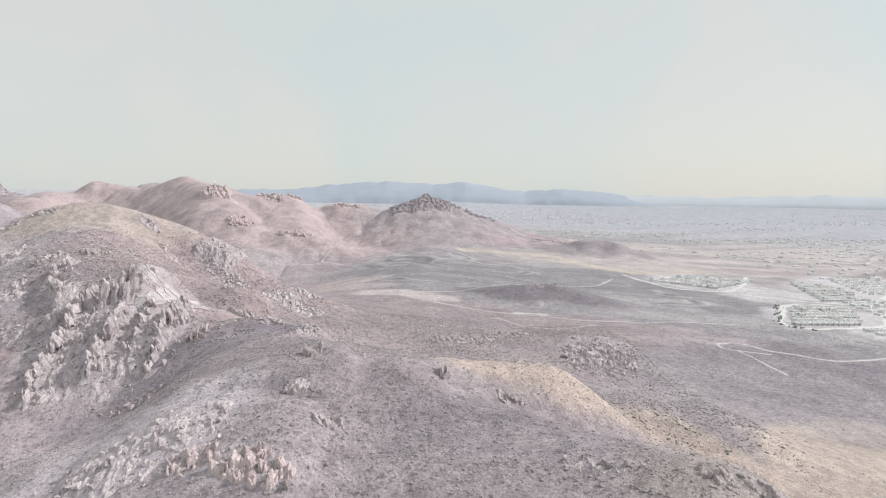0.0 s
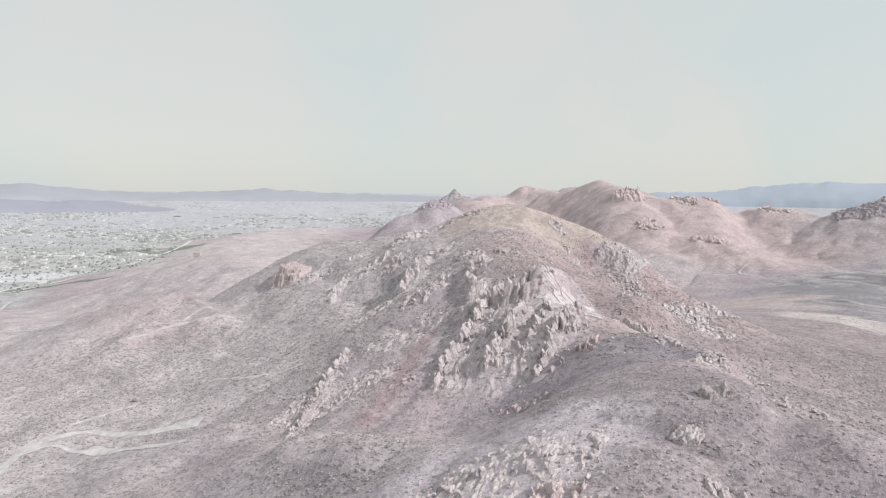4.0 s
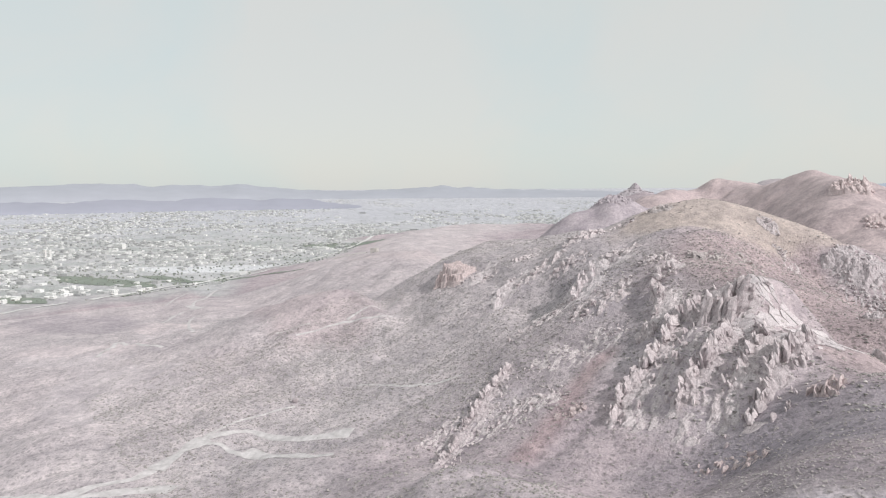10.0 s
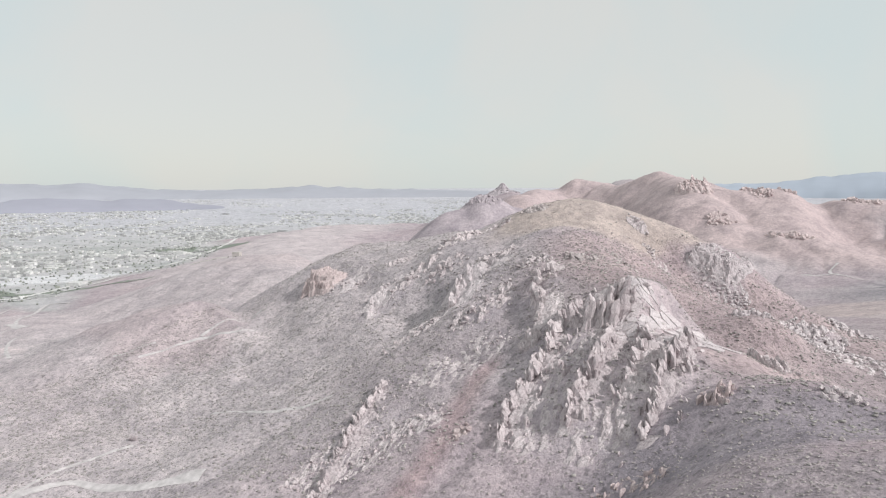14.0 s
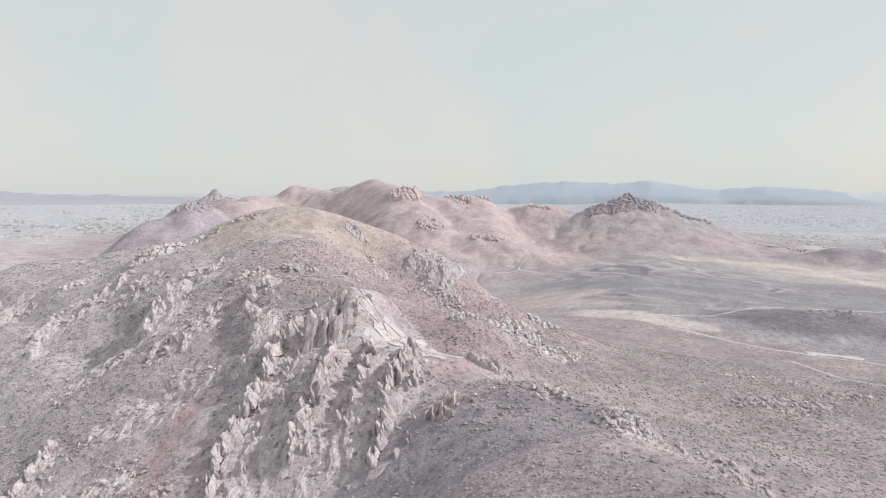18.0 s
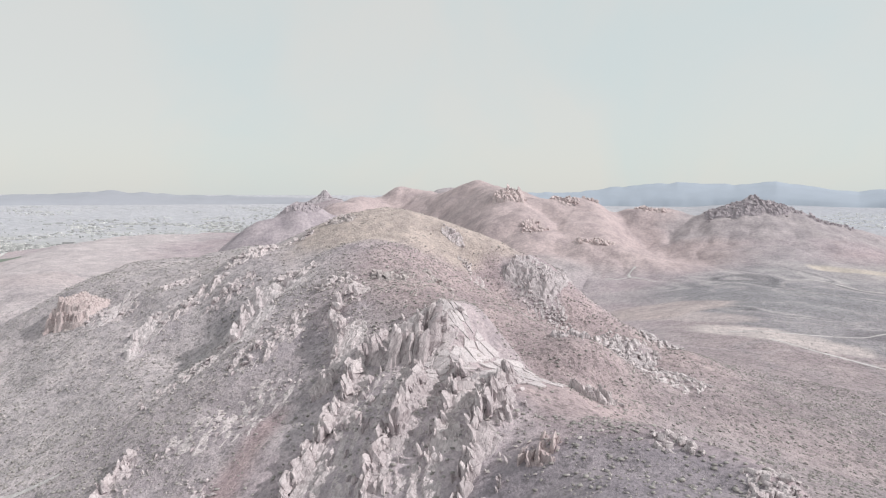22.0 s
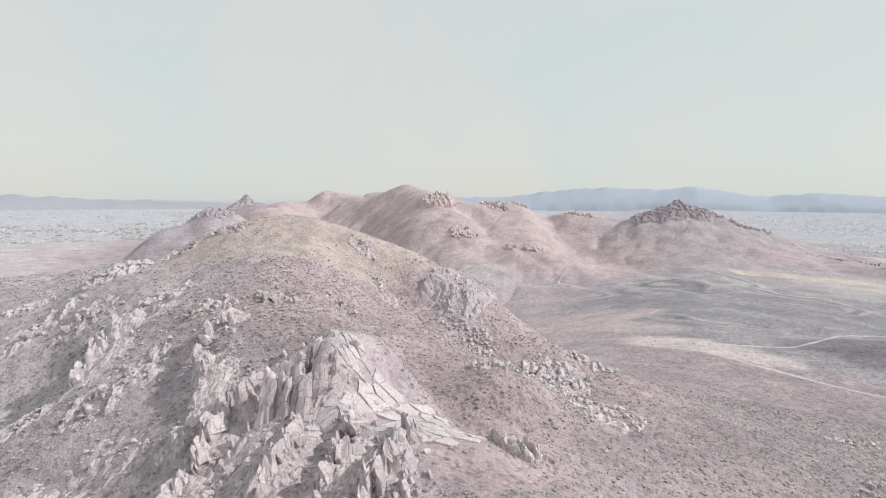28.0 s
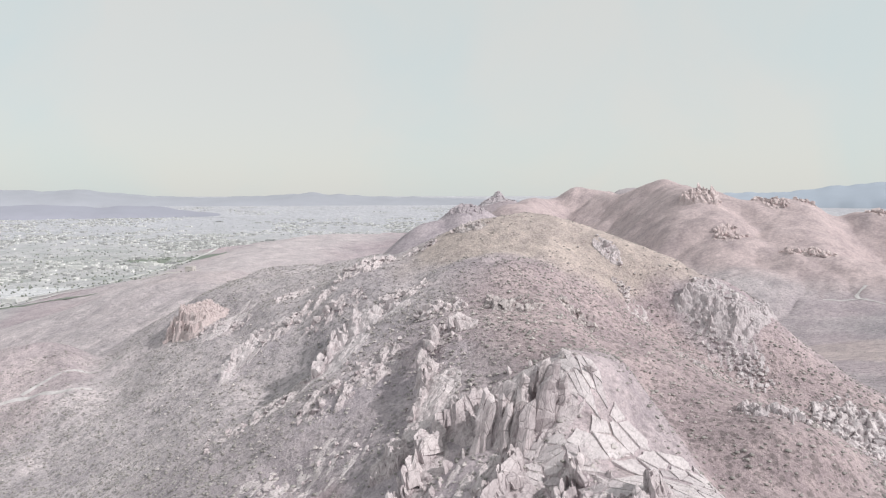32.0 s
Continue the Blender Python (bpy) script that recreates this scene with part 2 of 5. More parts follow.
def fbm(x, y, size, octaves, seed):
    total, amp, norm = 0.0, 1.0, 0.0
    for o in range(octaves):
        total = total + amp * vnoise(x / size + 17.3 * o, y / size - 9.1 * o, seed + o)
        norm += amp
        amp, size = amp * 0.5, size * 0.5
    return total / norm


# --- ridge crests: (x, y, height) along the crest, half-width to its left and right, steepness of the flank
RIDGES = {}
RIDGES["main"] = ([(130, 95, 84), (57, 122, 102), (0, 172, 98), (-38, 195, 113), (-70, 250, 105), (-110, 268, 89), (-134, 298, 107), (-160, 320, 120), (-205, 355, 130), (-235, 400, 141), (-265, 450, 149), (-310, 515, 135), (-370, 590, 95), (-430, 670, 55)], 78, 16, 1.46)
RIDGES["west_spur"] = ([(-235, 395, 138), (-300, 400, 124), (-390, 395, 118), (-520, 420, 65), (-750, 520, 74), (-990, 612, 43), (-1080, 650, 15)], 139, 93, 1.64)
RIDGES["west_low"] = ([(-160, 320, 79), (-235, 275, 74), (-330, 265, 61), (-450, 272, 86), (-600, 200, 33), (-720, 140, 8)], 153, 53, 0.80)
RIDGES["yellow_spur"] = ([(-5, 188, 110), (25, 208, 105), (51, 228, 82), (81, 238, 78), (105, 238, 74), (160, 262, 57), (240, 290, 46)], 34, 27, 1.19)
RIDGES["east_spur"] = ([(-110, 300, 101), (-66, 304, 83), (-24, 330, 69), (12, 385, 60), (90, 406, 60), (170, 440, 48), (260, 470, 36)], 26, 68, 1.79)
RIDGES["north_spur"] = ([(-203, 419, 134), (-164, 434, 126), (-93, 424, 83), (-41, 420, 62), (0, 440, 59)], 30, 47, 1.51)
RIDGES["near_tail"] = ([(-76, 166, 96), (-112, 173, 86), (-140, 175, 80.5), (-165, 173, 73.5), (-190, 164, 64.5), (-225, 166, 46)], 20, 24, 1.60)
RIDGES["massif"] = ([(-629, 1489, 188), (-551, 1391, 176), (-458, 1234, 164), (-382, 1258, 154), (-348, 1282, 149), (-315, 1315, 131), (-279, 1342, 122), (-236, 1359, 132), (-192, 1375, 131), (-119, 1360, 119), (-74, 1342, 136), (-43, 1342, 147), (-1, 1340, 134), (35, 1333, 119), (56, 1336, 101), (99, 1322, 84), (135, 1306, 69)], 135, 118, 1.15)
RIDGES["back_peaks"] = ([(-1126, 1552, 152), (-1030, 1500, 138), (-932, 1561, 156), (-883, 1589, 180), (-825, 1597, 169), (-763, 1539, 163), (-690, 1518, 173), (-629, 1489, 188)], 120, 150, 1.15)
RIDGES["back_shoulder"] = ([(-932, 1561, 156), (-933, 1442, 153), (-910, 1337, 141), (-880, 1240, 90)], 110, 110, 1.20)
RIDGES["far_peak"] = ([(-1100, 2080, 150), (-1000, 2091, 180), (-954, 2111, 182), (-850, 2120, 140)], 140, 140, 1.20)
RIDGES["pink_foot"] = ([(-458, 1234, 164), (-402, 1126, 130), (-359, 1077, 104), (-312, 1007, 73), (-262, 975, 52)], 95, 95, 1.35)
RIDGES["pink_knob"] = ([(-348, 1282, 148), (-305, 1150, 114), (-265, 1070, 89), (-231, 1046, 76), (-205, 1005, 52)], 90, 80, 1.35)
RIDGES["beige_apron"] = ([(-925, 590, 36), (-1150, 800, 29), (-1450, 1050, 38), (-1620, 1350, 38), (-1500, 1700, 34)], 130, 300, 2.00)
RIDGES["left_cone"] = ([(-760, 800, 70), (-700, 850, 122), (-676, 889, 145), (-662, 935, 126), (-650, 1000, 80)], 85, 85, 1.10)
KNOLLS = [(-246, 412, 152, 91, 96), (-458, 1238, 170, 44, 40), (-43, 1338, 156, 40, 38), (-1122, 1552, 169, 62, 54), (102, 622, 69, 62, 46), (280, 1150, 76, 115, 58)]
# low swells and hollows on the hillsides: (x, y, rise, reach)
SWELLS = [(-151, 304, 5.0, 11), (-364, 92, 7.9, 75), (-124, 200, -9.3, 32), (-268, 308, -9.0, 22), (-112, 344, 9.6, 16), (-124, 308, -6.1, 16), (-148, 260, 4.5, 16), (-208, 188, -4.7, 22), (-16, 344, -5.8, 32), (-292, 356, 7.5, 16), (-88, 272, 3.9, 22), (-76, 392, 5.4, 32), (-112, 224, -5.8, 22), (-220, 296, 3.2, 16), (-184, 392, -3.6, 32), (-112, 260, 2.7, 16), (-184, 308, 4.1, 16), (-340, 80, 6.4, 75), (-124, 332, 3.8, 16), (-285, 392, 8.0, 28), (-338, 402, 5.0, 30), (-202, 428, 6.5, 22), (-180, 434, 4.0, 20)]


def smooth(a, b, x):
    t = np.clip((x - a) / (b - a), 0, 1)
    return t * t * (3 - 2 * t)

def plain(x, y):
    east = np.clip(56 - 0.062 * (x - 50) - 0.004 * (y - 700), 8, 62)
    turn = 0.12 * np.clip(y - 500, 0, 600)
    return east * smooth(-430 + turn, -30 + turn, x)

def height(x, y):
    low = plain(x, y)
    swell = sum(rise_ * np.exp(-((x - cx) ** 2 + (y - cy) ** 2) / reach**2) for cx, cy, rise_, reach in SWELLS)
    x, y = x + 9 * fbm(x, y, 75, 2, 51), y + 9 * fbm(x, y, 75, 2, 57)
    k = 4.0
    rise = np.zeros_like(x)
    acc = np.ones_like(x)
    for crest, wl, wr, p in RIDGES.values():
        best = np.zeros_like(x)
        blunt = 18 if crest[0][1] < 700 else 50  # the far hills have rounder crests
        for (ax, ay, az), (bx, by, bz) in zip(crest, crest[1:]):
            dx, dy = bx - ax, by - ay
            ln = math.hypot(dx, dy)
            s = np.clip(((x - ax) * dx + (y - ay) * dy) / ln**2, 0, 1)
            px, py = x - ax - s * dx, y - ay - s * dy
            d = np.sqrt(px**2 + py**2 + blunt**2) - blunt
            side = (dx * py - dy * px) / ln
            w = wr + (wl - wr) * smooth(-30, 30, side)
            top = az + (bz - az) * s - low
            best = np.maximum(best, top * np.exp(-((d / w) ** p) * 0.9))
        acc = acc + np.expm1(np.maximum(best, 0) / k)
    for cx, cy, top, rx, ry in KNOLLS:
        b = (top - low) * np.exp(-(((x - cx) / rx) ** 2 + ((y - cy) / ry) ** 2))
        acc = acc + np.expm1(np.maximum(b, 0) / k)
    return low + k * np.log(acc) + swell



def near_line(x, y, line):
    """The distance to a line of points."""
    best = np.full_like(x, 1e9)
    for (ax, ay), (bx, by) in zip(line, line[1:]):
        dx, dy = bx - ax, by - ay
        t = np.clip(((x - ax) * dx + (y - ay) * dy) / (dx * dx + dy * dy), 0, 1)
        best = np.minimum(best, np.hypot(x - ax - t * dx, y - ay - t * dy))
    return best


def patch(x, y, cx, cy, rx, ry, turn=0.0, seed=5):
    """A soft, ragged oval: 1 inside, 0 outside."""
    c, s_ = math.cos(radians(turn)), math.sin(radians(turn))
    u, v = (x - cx) * c + (y - cy) * s_, (y - cy) * c - (x - cx) * s_
    d = np.sqrt((u / rx) ** 2 + (v / ry) ** 2) + 0.25 * fbm(x, y, 0.6 * min(rx, ry), 3, seed)
    return 1 - smooth(0.8, 1.15, d)


# bare rock: (x, y, half-length, half-width, turn)
CRAGGY = [(-143, 262, 36, 34, 0), (-235, 308, 17, 10, 65), (-298, 308, 17, 8, 62), (-156, 414, 17, 10, -15), (-106, 397, 20, 12, 70), (102, 387, 26, 40, -18), (14, 381, 24, 11, 15), (-215, 219, 19, 8, 80), (-192, 301, 13, 8, 60), (-46, 139, 15, 7, -10), (-216, 292, 16, 10, 62)]


def bare_rock(x, y):
    """Where rock shows through the soil, 0 to 1."""
    shown = np.maximum(patch(x, y, -132, 310, 25, 11, -33), patch(x, y, -147, 305, 11, 10, 40))
    for cx, cy, rx, ry, turn in CRAGGY:
        shown = np.maximum(shown, patch(x, y, cx, cy, rx, ry, turn))
    return shown


def land(x, y):
    """The ground's height: ridges and plains, gullies and hummocks, rising very gently towards the far horizon."""
    z = height(x, y)
    above = np.clip((z - plain(x, y)) / 25, 0, 1)
    rough_ = above * (1 - 0.9 * patch(x, y, -131, 299, 34, 18, -36))  # the bare rock floor is even
    z = z + rough_ * (3.0 * fbm(x, y, 55, 3, 3) + 1.4 * fbm(x, y, 14, 3, 11))
    z = z - rough_ * 3.0 * (1 - np.abs(fbm(x, y, 70, 2, 23))) ** 4
    z = z + (1 - above) * (2.6 * fbm(x, y, 160, 3, 31) * smooth(-900, -700, x) + 0.6 * fbm(x, y, 24, 3, 37))
    hills = above * smooth(850, 1000, y)
    z = z + hills * (2.5 - 5 * (1 - np.abs(fbm(x, y, 150, 3, 43))) ** 4 + 3 * fbm(x, y, 45, 3, 47))
    far = np.hypot(x + 40, y - 90)
    run = np.maximum(far - 2300, 0)
    true = 2300 + run / np.maximum(1 - run / 2720, 0.02)  # the distance that this ground stands for
    return np.where(far > 2300, 159 - (159 - z) * far / true, z)


def steps(spans, low, high, growth):
    """Grid lines: even steps within the spans, growing ones out to low and high."""
    line = [spans[0][0]]
    for a, b, d in spans:
        line += list(np.linspace(a, b, max(2, round((b - a) / d)) + 1)[1:])
    d = spans[-1][2]
    while line[-1] < high:
        d *= growth
        line.append(line[-1] + d)
    d, first = spans[0][2], [spans[0][0]]
    while first[-1] > low:
        d *= growth
        first.append(first[-1] - d)
    return np.array(first[:0:-1] + line)


def cover(x, y):
    """What grows or lies on the ground, with some painted shade and haze: its colour, and how thickly the scrub stands.
    """
    shape = np.shape(x)
    c = np.empty((*shape, 4))
    c[...] = (0.415, 0.36, 0.355, 0.65)

    def lay(mask, colour):
        c[...] = c + mask[..., None] * (np.array(colour) - c)

    n = fbm(x, y, 140, 4, 71)
    lay(smooth(0.0, 0.5, n) * 0.7, (0.435, 0.36, 0.35, 0.45))
    lay(smooth(0.05, 0.5, -n) * 0.7, (0.38, 0.35, 0.34, 0.8))
    low = plain(x, y)
    flat = 1 - smooth(3, 22, height(x, y) - low)
    # the grey valley floor begins beyond the foot of the brown slopes
    foot = np.interp(x, [-180, -94, -23, 15, 64, 148, 300], [790, 650, 590, 552, 532, 520, 420]) + 18 * fbm(x, y, 60, 3, 81)
    east = smooth(-190, -90, x) * smooth(-10, 22, y - foot)
    lay(smooth(-160, -60, x) * smooth(300, 360, y) * (1 - smooth(-10, 22, y - foot)) * (1 - smooth(140, 230, x)) * 0.8, (0.34, 0.293, 0.28, 0.9))
    lay(flat * east * 0.9, (0.312, 0.302, 0.298, 0.8))
    lay(flat * east * smooth(0.05, 0.4, fbm(x, 1.6 * y, 110, 4, 83)) * 0.8, (0.4, 0.385, 0.365, 0.4))
    lay(flat * east * smooth(-0.05, 0.3, fbm(x + 0.4 * y, 3 * y, 320, 3, 88)) * 0.55, (0.25, 0.25, 0.25, 0.9))
    ditch = np.abs(fbm(0.8 * x, y + 0.3 * x, 190, 4, 151))
    lay(flat * east * (1 - smooth(0.0, 0.025, ditch)) * 0.8, (0.19, 0.185, 0.185, 0.8))
    lay(flat * east * smooth(0.025, 0.035, ditch) * (1 - smooth(0.05, 0.09, ditch)) * 0.5, (0.5, 0.47, 0.44, 0.1))
    # dry watercourses with thicker growth, and bare rills
    rill = 1 - smooth(0.0, 0.05, np.abs(fbm(x, y, 170, 4, 141)))
    lay(rill * 0.4 * (x > -900), (0.3, 0.285, 0.28, 0.9))
    bare = 1 - smooth(0.0, 0.035, np.abs(fbm(x + 400, y, 120, 4, 147)))
    lay(bare * 0.4 * (x > -900), (0.49, 0.44, 0.425, 0.1))
    lay((1 - smooth(-300, -180, x)) * (x > -900) * 0.7, (0.525, 0.485, 0.46, 0.7))
    lay(patch(x, y, -118, 350, 100, 85, 0, 61) * 0.75, (0.4, 0.328, 0.308, 0.85))
    lay(patch(x, y, 180, 265, 140, 110, 0, 39) * 0.9, (0.335, 0.305, 0.3, 0.8))
    # pink flanks of the massif
    lay(smooth(930, 1010, y) * (1 - flat) * smooth(-1080, -880, x) * (1 - smooth(-120, 0, x)) * 0.92, (0.45, 0.375, 0.35, 0.2))
    gully = 1 - smooth(0.0, 0.05, np.abs(fbm(x, 0.6 * y, 130, 4, 171)))
    lay(smooth(850, 950, y) * (1 - flat) * (x > -1200) * gully * 0.5, (0.34, 0.29, 0.275, 0.5))
    lay(patch(x, y, -676, 889, 120, 130) * 0.8, (0.37, 0.33, 0.335, 0.4))
    lay(patch(x, y, -20, 1300, 190, 110) * 0.85, (0.395, 0.358, 0.345, 0.4))
    # darker ground on the near ridge and the slopes beyond it
    lay(patch(x, y, 12, 162, 108, 44, -15, 27) * 0.8, (0.335, 0.298, 0.293, 0.6))
    lay(patch(x, y, 17, 365, 110, 90, 20, 29) * 0.6, (0.335, 0.295, 0.285, 0.7))
    lay(patch(x, y, -36, 302, 50, 32, 0, 75) * 0.7, (0.36, 0.32, 0.31, 0.6))
    lay(patch(x, y, -218, 267, 60, 36, 20, 77) * 0.7, (0.405, 0.365, 0.355, 0.7))
    # the next two paint shade into the colour of the hollow's west-facing slope
    lay(patch(x, y, -91, 239, 38, 20, 15, 33) * 0.8, (0.3, 0.275, 0.28, 0.6))
    lay((1 - smooth(4, 17, near_line(x, y, [(-69, 258), (-79, 232), (-94, 224), (-115, 223), (-132, 212)]))) * 0.5, (0.285, 0.262, 0.27, 0.6))
    lay(patch(x, y, -46, 155, 48, 24, -10, 67) * 0.7, (0.4, 0.355, 0.345, 0.7))
    # this one paints shade into the colour of the near ridge's west flank
    lay(patch(x, y, 28, 152, 44, 20, -12, 65) * 0.5, (0.285, 0.262, 0.266, 0.7))
    lay(patch(x, y, -80, 157, 36, 20, 30, 69) * 0.9, (0.52, 0.475, 0.47, 0.3))
    # straw-coloured grass along the crests
    lay(patch(x, y, -222, 416, 72, 36, 45) * 0.85, (0.455, 0.395, 0.335, 0.35))
    lay((1 - smooth(4, 16, near_line(x, y, [(10, 198), (26, 202), (41, 204), (61, 214), (86, 221), (100, 210), (116, 192)]))) * 0.9, (0.5, 0.422, 0.345, 0.25))
    lay(patch(x, y, 120, 120, 80, 40, -10) * 0.7, (0.44, 0.395, 0.34, 0.4))
    # red gully and red shoulders
    lay((1 - smooth(1, 9, near_line(x, y, [(-192, 262), (-188, 243), (-181, 227), (-177, 212), (-175, 200)]))) * 0.75, (0.415, 0.318, 0.305, 0.5))
    lay(patch(x, y, -480, 260, 110, 45, -10, 9) * 0.6, (0.46, 0.39, 0.375, 0.4))
    # pale slopes and a darker knoll above the town
    lay(patch(x, y, -650, 185, 70, 24, 10, 41) * 0.8, (0.56, 0.5, 0.47, 0.1))
    lay(patch(x, y, -600, 110, 70, 24, 35, 43) * 0.7, (0.55, 0.49, 0.465, 0.1))
    lay(patch(x, y, -790, 130, 110, 45, 20, 45) * 0.7, (0.37, 0.335, 0.335, 0.6))
    lay(patch(x, y, -740, 525, 130, 60, 15, 47) * 0.7, (0.48, 0.425, 0.4, 0.3))
    lay(patch(x, y, 245, 365, 110, 90, 0, 49) * 0.85, (0.25, 0.232, 0.238, 0.8))
    lay(patch(x, y, 165, 228, 70, 36, 42, 51) * 0.9, (0.49, 0.42, 0.345, 0.2))
    lay(patch(x, y, 175, 330, 70, 90, 0, 63) * 0.6, (0.34, 0.315, 0.31, 0.7))
    for cx, cy, rx, ry, turn in ((-612, 179, 45, 18, 20), (-575, 95, 60, 20, 30), (-450, 120, 70, 30, 20), (-420, 92, 55, 16, 15)):
        lay(patch(x, y, cx, cy, rx, ry, turn, 42) * 0.6, (0.54, 0.495, 0.475, 0.25))
    lay(patch(x, y, -150, 166, 52, 15, -3, 46) * 0.7, (0.475, 0.425, 0.415, 0.3))
    # dry fields
    lay(patch(x, y, -38, 592, 62, 22, -24, 19), (0.52, 0.47, 0.43, 0.05))
    lay(patch(x, y, -110, 680, 80, 22, -30, 20) * 0.8, (0.47, 0.415, 0.385, 0.2))
    lay(patch(x, y, -140, 720, 90, 50, 20, 21) * 0.8, (0.46, 0.395, 0.36, 0.3))
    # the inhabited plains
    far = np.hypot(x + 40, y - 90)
    west = (1 - smooth(-940, -860, x)) * (1 - smooth(4, 12, height(x, y) - low))
    tone = fbm(x, y, 420, 4, 93)
    lay(west, (0.43, 0.432, 0.405, 0.05))
    lay(west * smooth(0.05, 0.35, tone) * 0.8, (0.48, 0.482, 0.455, 0.3))
    lay(west * smooth(0.1, 0.4, -tone) * 0.8, (0.56, 0.56, 0.53, 0.0))
    lay(west * smooth(0.05, 0.3, fbm(x, y, 60, 4, 97)) * 0.6, (0.33, 0.355, 0.315, 0.3))
    lay(west * patch(x, y, -1270, 420, 190, 60, 52, 53) * 0.8, (0.62, 0.63, 0.6, 0.0))
    out = np.maximum(smooth(960, 1100, y + 0.35 * x) * smooth(-60, 200, x), smooth(330, 480, x + 0.15 * (y - 700)) * smooth(450, 640, y))
    out = np.maximum(out, smooth(1500, 2100, y)) * flat * (1 - west)
    strips = fbm(0.35 * x + 0.3 * y, 2.2 * y - 0.9 * x, 420, 4, 61)
    lay(out, (0.385, 0.358, 0.335, 0.1))
    lay(out * smooth(0.0, 0.2, strips) * 0.85, (0.325, 0.302, 0.288, 0.3))
    lay(out * smooth(0.1, 0.3, -strips) * 0.8, (0.475, 0.438, 0.395, 0.0))
    thin = fbm(0.5 * x + 0.3 * y, 3 * y - 1.4 * x, 160, 3, 63)
    lay(out * smooth(0.2, 0.35, thin) * 0.6, (0.3, 0.3, 0.29, 0.3))
    lay(out * smooth(0.2, 0.35, -thin) * 0.6, (0.5, 0.465, 0.42, 0.0))
    lay((1 - smooth(8, 24, near_line(x, y, [(40, 1050), (120, 1066), (181, 1070), (222, 1012), (259, 956), (297, 935), (360, 960), (430, 1030)]))) * 0.9, (0.5, 0.45, 0.37, 0.1))
    for cx, cy, rx, ry, turn in ((375, 890, 95, 75, 55), (405, 635, 105, 60, 50), (590, 880, 190, 75, 52), (560, 700, 130, 60, 50), (400, 535, 45, 28, 25), (425, 795, 85, 55, 45), (690, 1000, 220, 100, 52)):
        lay(patch(x, y, cx, cy, rx, ry, turn, 55) * 0.85, (0.52, 0.505, 0.485, 0.0))
    lay(patch(x, y, 640, 1150, 140, 24, 20, 57) * 0.8, (0.36, 0.3, 0.295, 0.0))
    # haze is put into the plain's colour, more of it with distance
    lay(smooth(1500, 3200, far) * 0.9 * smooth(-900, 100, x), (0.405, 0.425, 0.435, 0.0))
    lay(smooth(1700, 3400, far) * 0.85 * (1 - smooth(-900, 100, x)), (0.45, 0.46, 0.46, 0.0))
    lay(bare_rock(x, y) * 0.55, (0.47, 0.425, 0.42, 0.25))
    lay(patch(x, y, 102, 622, 85, 50) * 0.9, (0.21, 0.195, 0.2, 0.7))
    lay(patch(x, y, 280, 1150, 125, 60) * 0.8, (0.32, 0.295, 0.292, 0.4))
    lay((1 - smooth(75, 232, near_line(x, y, [(-940, 590), (-1150, 800), (-1450, 1050), (-1600, 1350)]))) * 0.85, (0.5, 0.46, 0.435, 0.2))
    c[..., :3] *= (1.17, 1.17, 1.285)  # lightens all of the cover, blue most
    return c


gx = steps([(-1150, -420, 5), (-420, -270, 2.2), (-270, -90, 1.25), (-90, 150, 2.2), (150, 480, 5)], -5100, 5100, 1.04)
gy = steps([(90, 215, 2.0), (215, 330, 1.25), (330, 470, 2.0), (470, 1650, 5)], -5100, 5100, 1.05)
GX, GY = np.meshgrid(gx, gy)
GZ = land(GX, GY)
ny, nx = GX.shape


def sheet(name, x, y, z):
    """A grid of points as a smooth mesh."""
    rows, cols = x.shape
    idx = np.arange(rows * cols).reshape(rows, cols)
    quads = np.stack([idx[:-1, :-1], idx[:-1, 1:], idx[1:, 1:], idx[1:, :-1]], -1).reshape(-1, 4)
    me = bpy.data.meshes.new(name)
    me.vertices.add(rows * cols)
    me.vertices.foreach_set("co", np.stack([x, y, z], -1).ravel())
    me.loops.add(quads.size)
    me.loops.foreach_set("vertex_index", quads.ravel())
    me.polygons.add(len(quads))
    me.polygons.foreach_set("loop_start", np.arange(0, quads.size, 4))
    me.polygons.foreach_set("use_smooth", np.ones(len(quads), bool))
    me.update(calc_edges=True)
    return me


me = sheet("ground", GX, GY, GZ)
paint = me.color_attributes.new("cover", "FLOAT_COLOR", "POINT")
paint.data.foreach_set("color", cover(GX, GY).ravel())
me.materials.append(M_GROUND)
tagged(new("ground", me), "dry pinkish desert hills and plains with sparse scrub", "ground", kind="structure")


def soup(name, verts, faces, material, smooth_faces=False):
    """One mesh from arrays: points (n, 3) and faces (m, 3 or 4)."""
    verts, faces = np.asarray(verts, float), np.asarray(faces, int)
    me = bpy.data.meshes.new(name)
    me.vertices.add(len(verts))
    me.vertices.foreach_set("co", verts.ravel())
    me.loops.add(faces.size)
    me.loops.foreach_set("vertex_index", faces.ravel())
    me.polygons.add(len(faces))
    me.polygons.foreach_set("loop_start", np.arange(0, faces.size, faces.shape[1]))
    me.polygons.foreach_set("use_smooth", np.full(len(faces), smooth_faces))
    me.update(calc_edges=True)
    me.materials.append(material)
    return me


def part(name, bm, material, parent, label=""):
    """One mesh object under a thing or a part."""
    me = bpy.data.meshes.new(name)
    bm.to_mesh(me)
    bm.free()
    me.materials.append(material)
    ob = new(name, me)
    ob.parent = parent
    return tagged(ob, label)


def z_at(x, y):
    return float(land(np.array([float(x)]), np.array([float(y)]))[0])


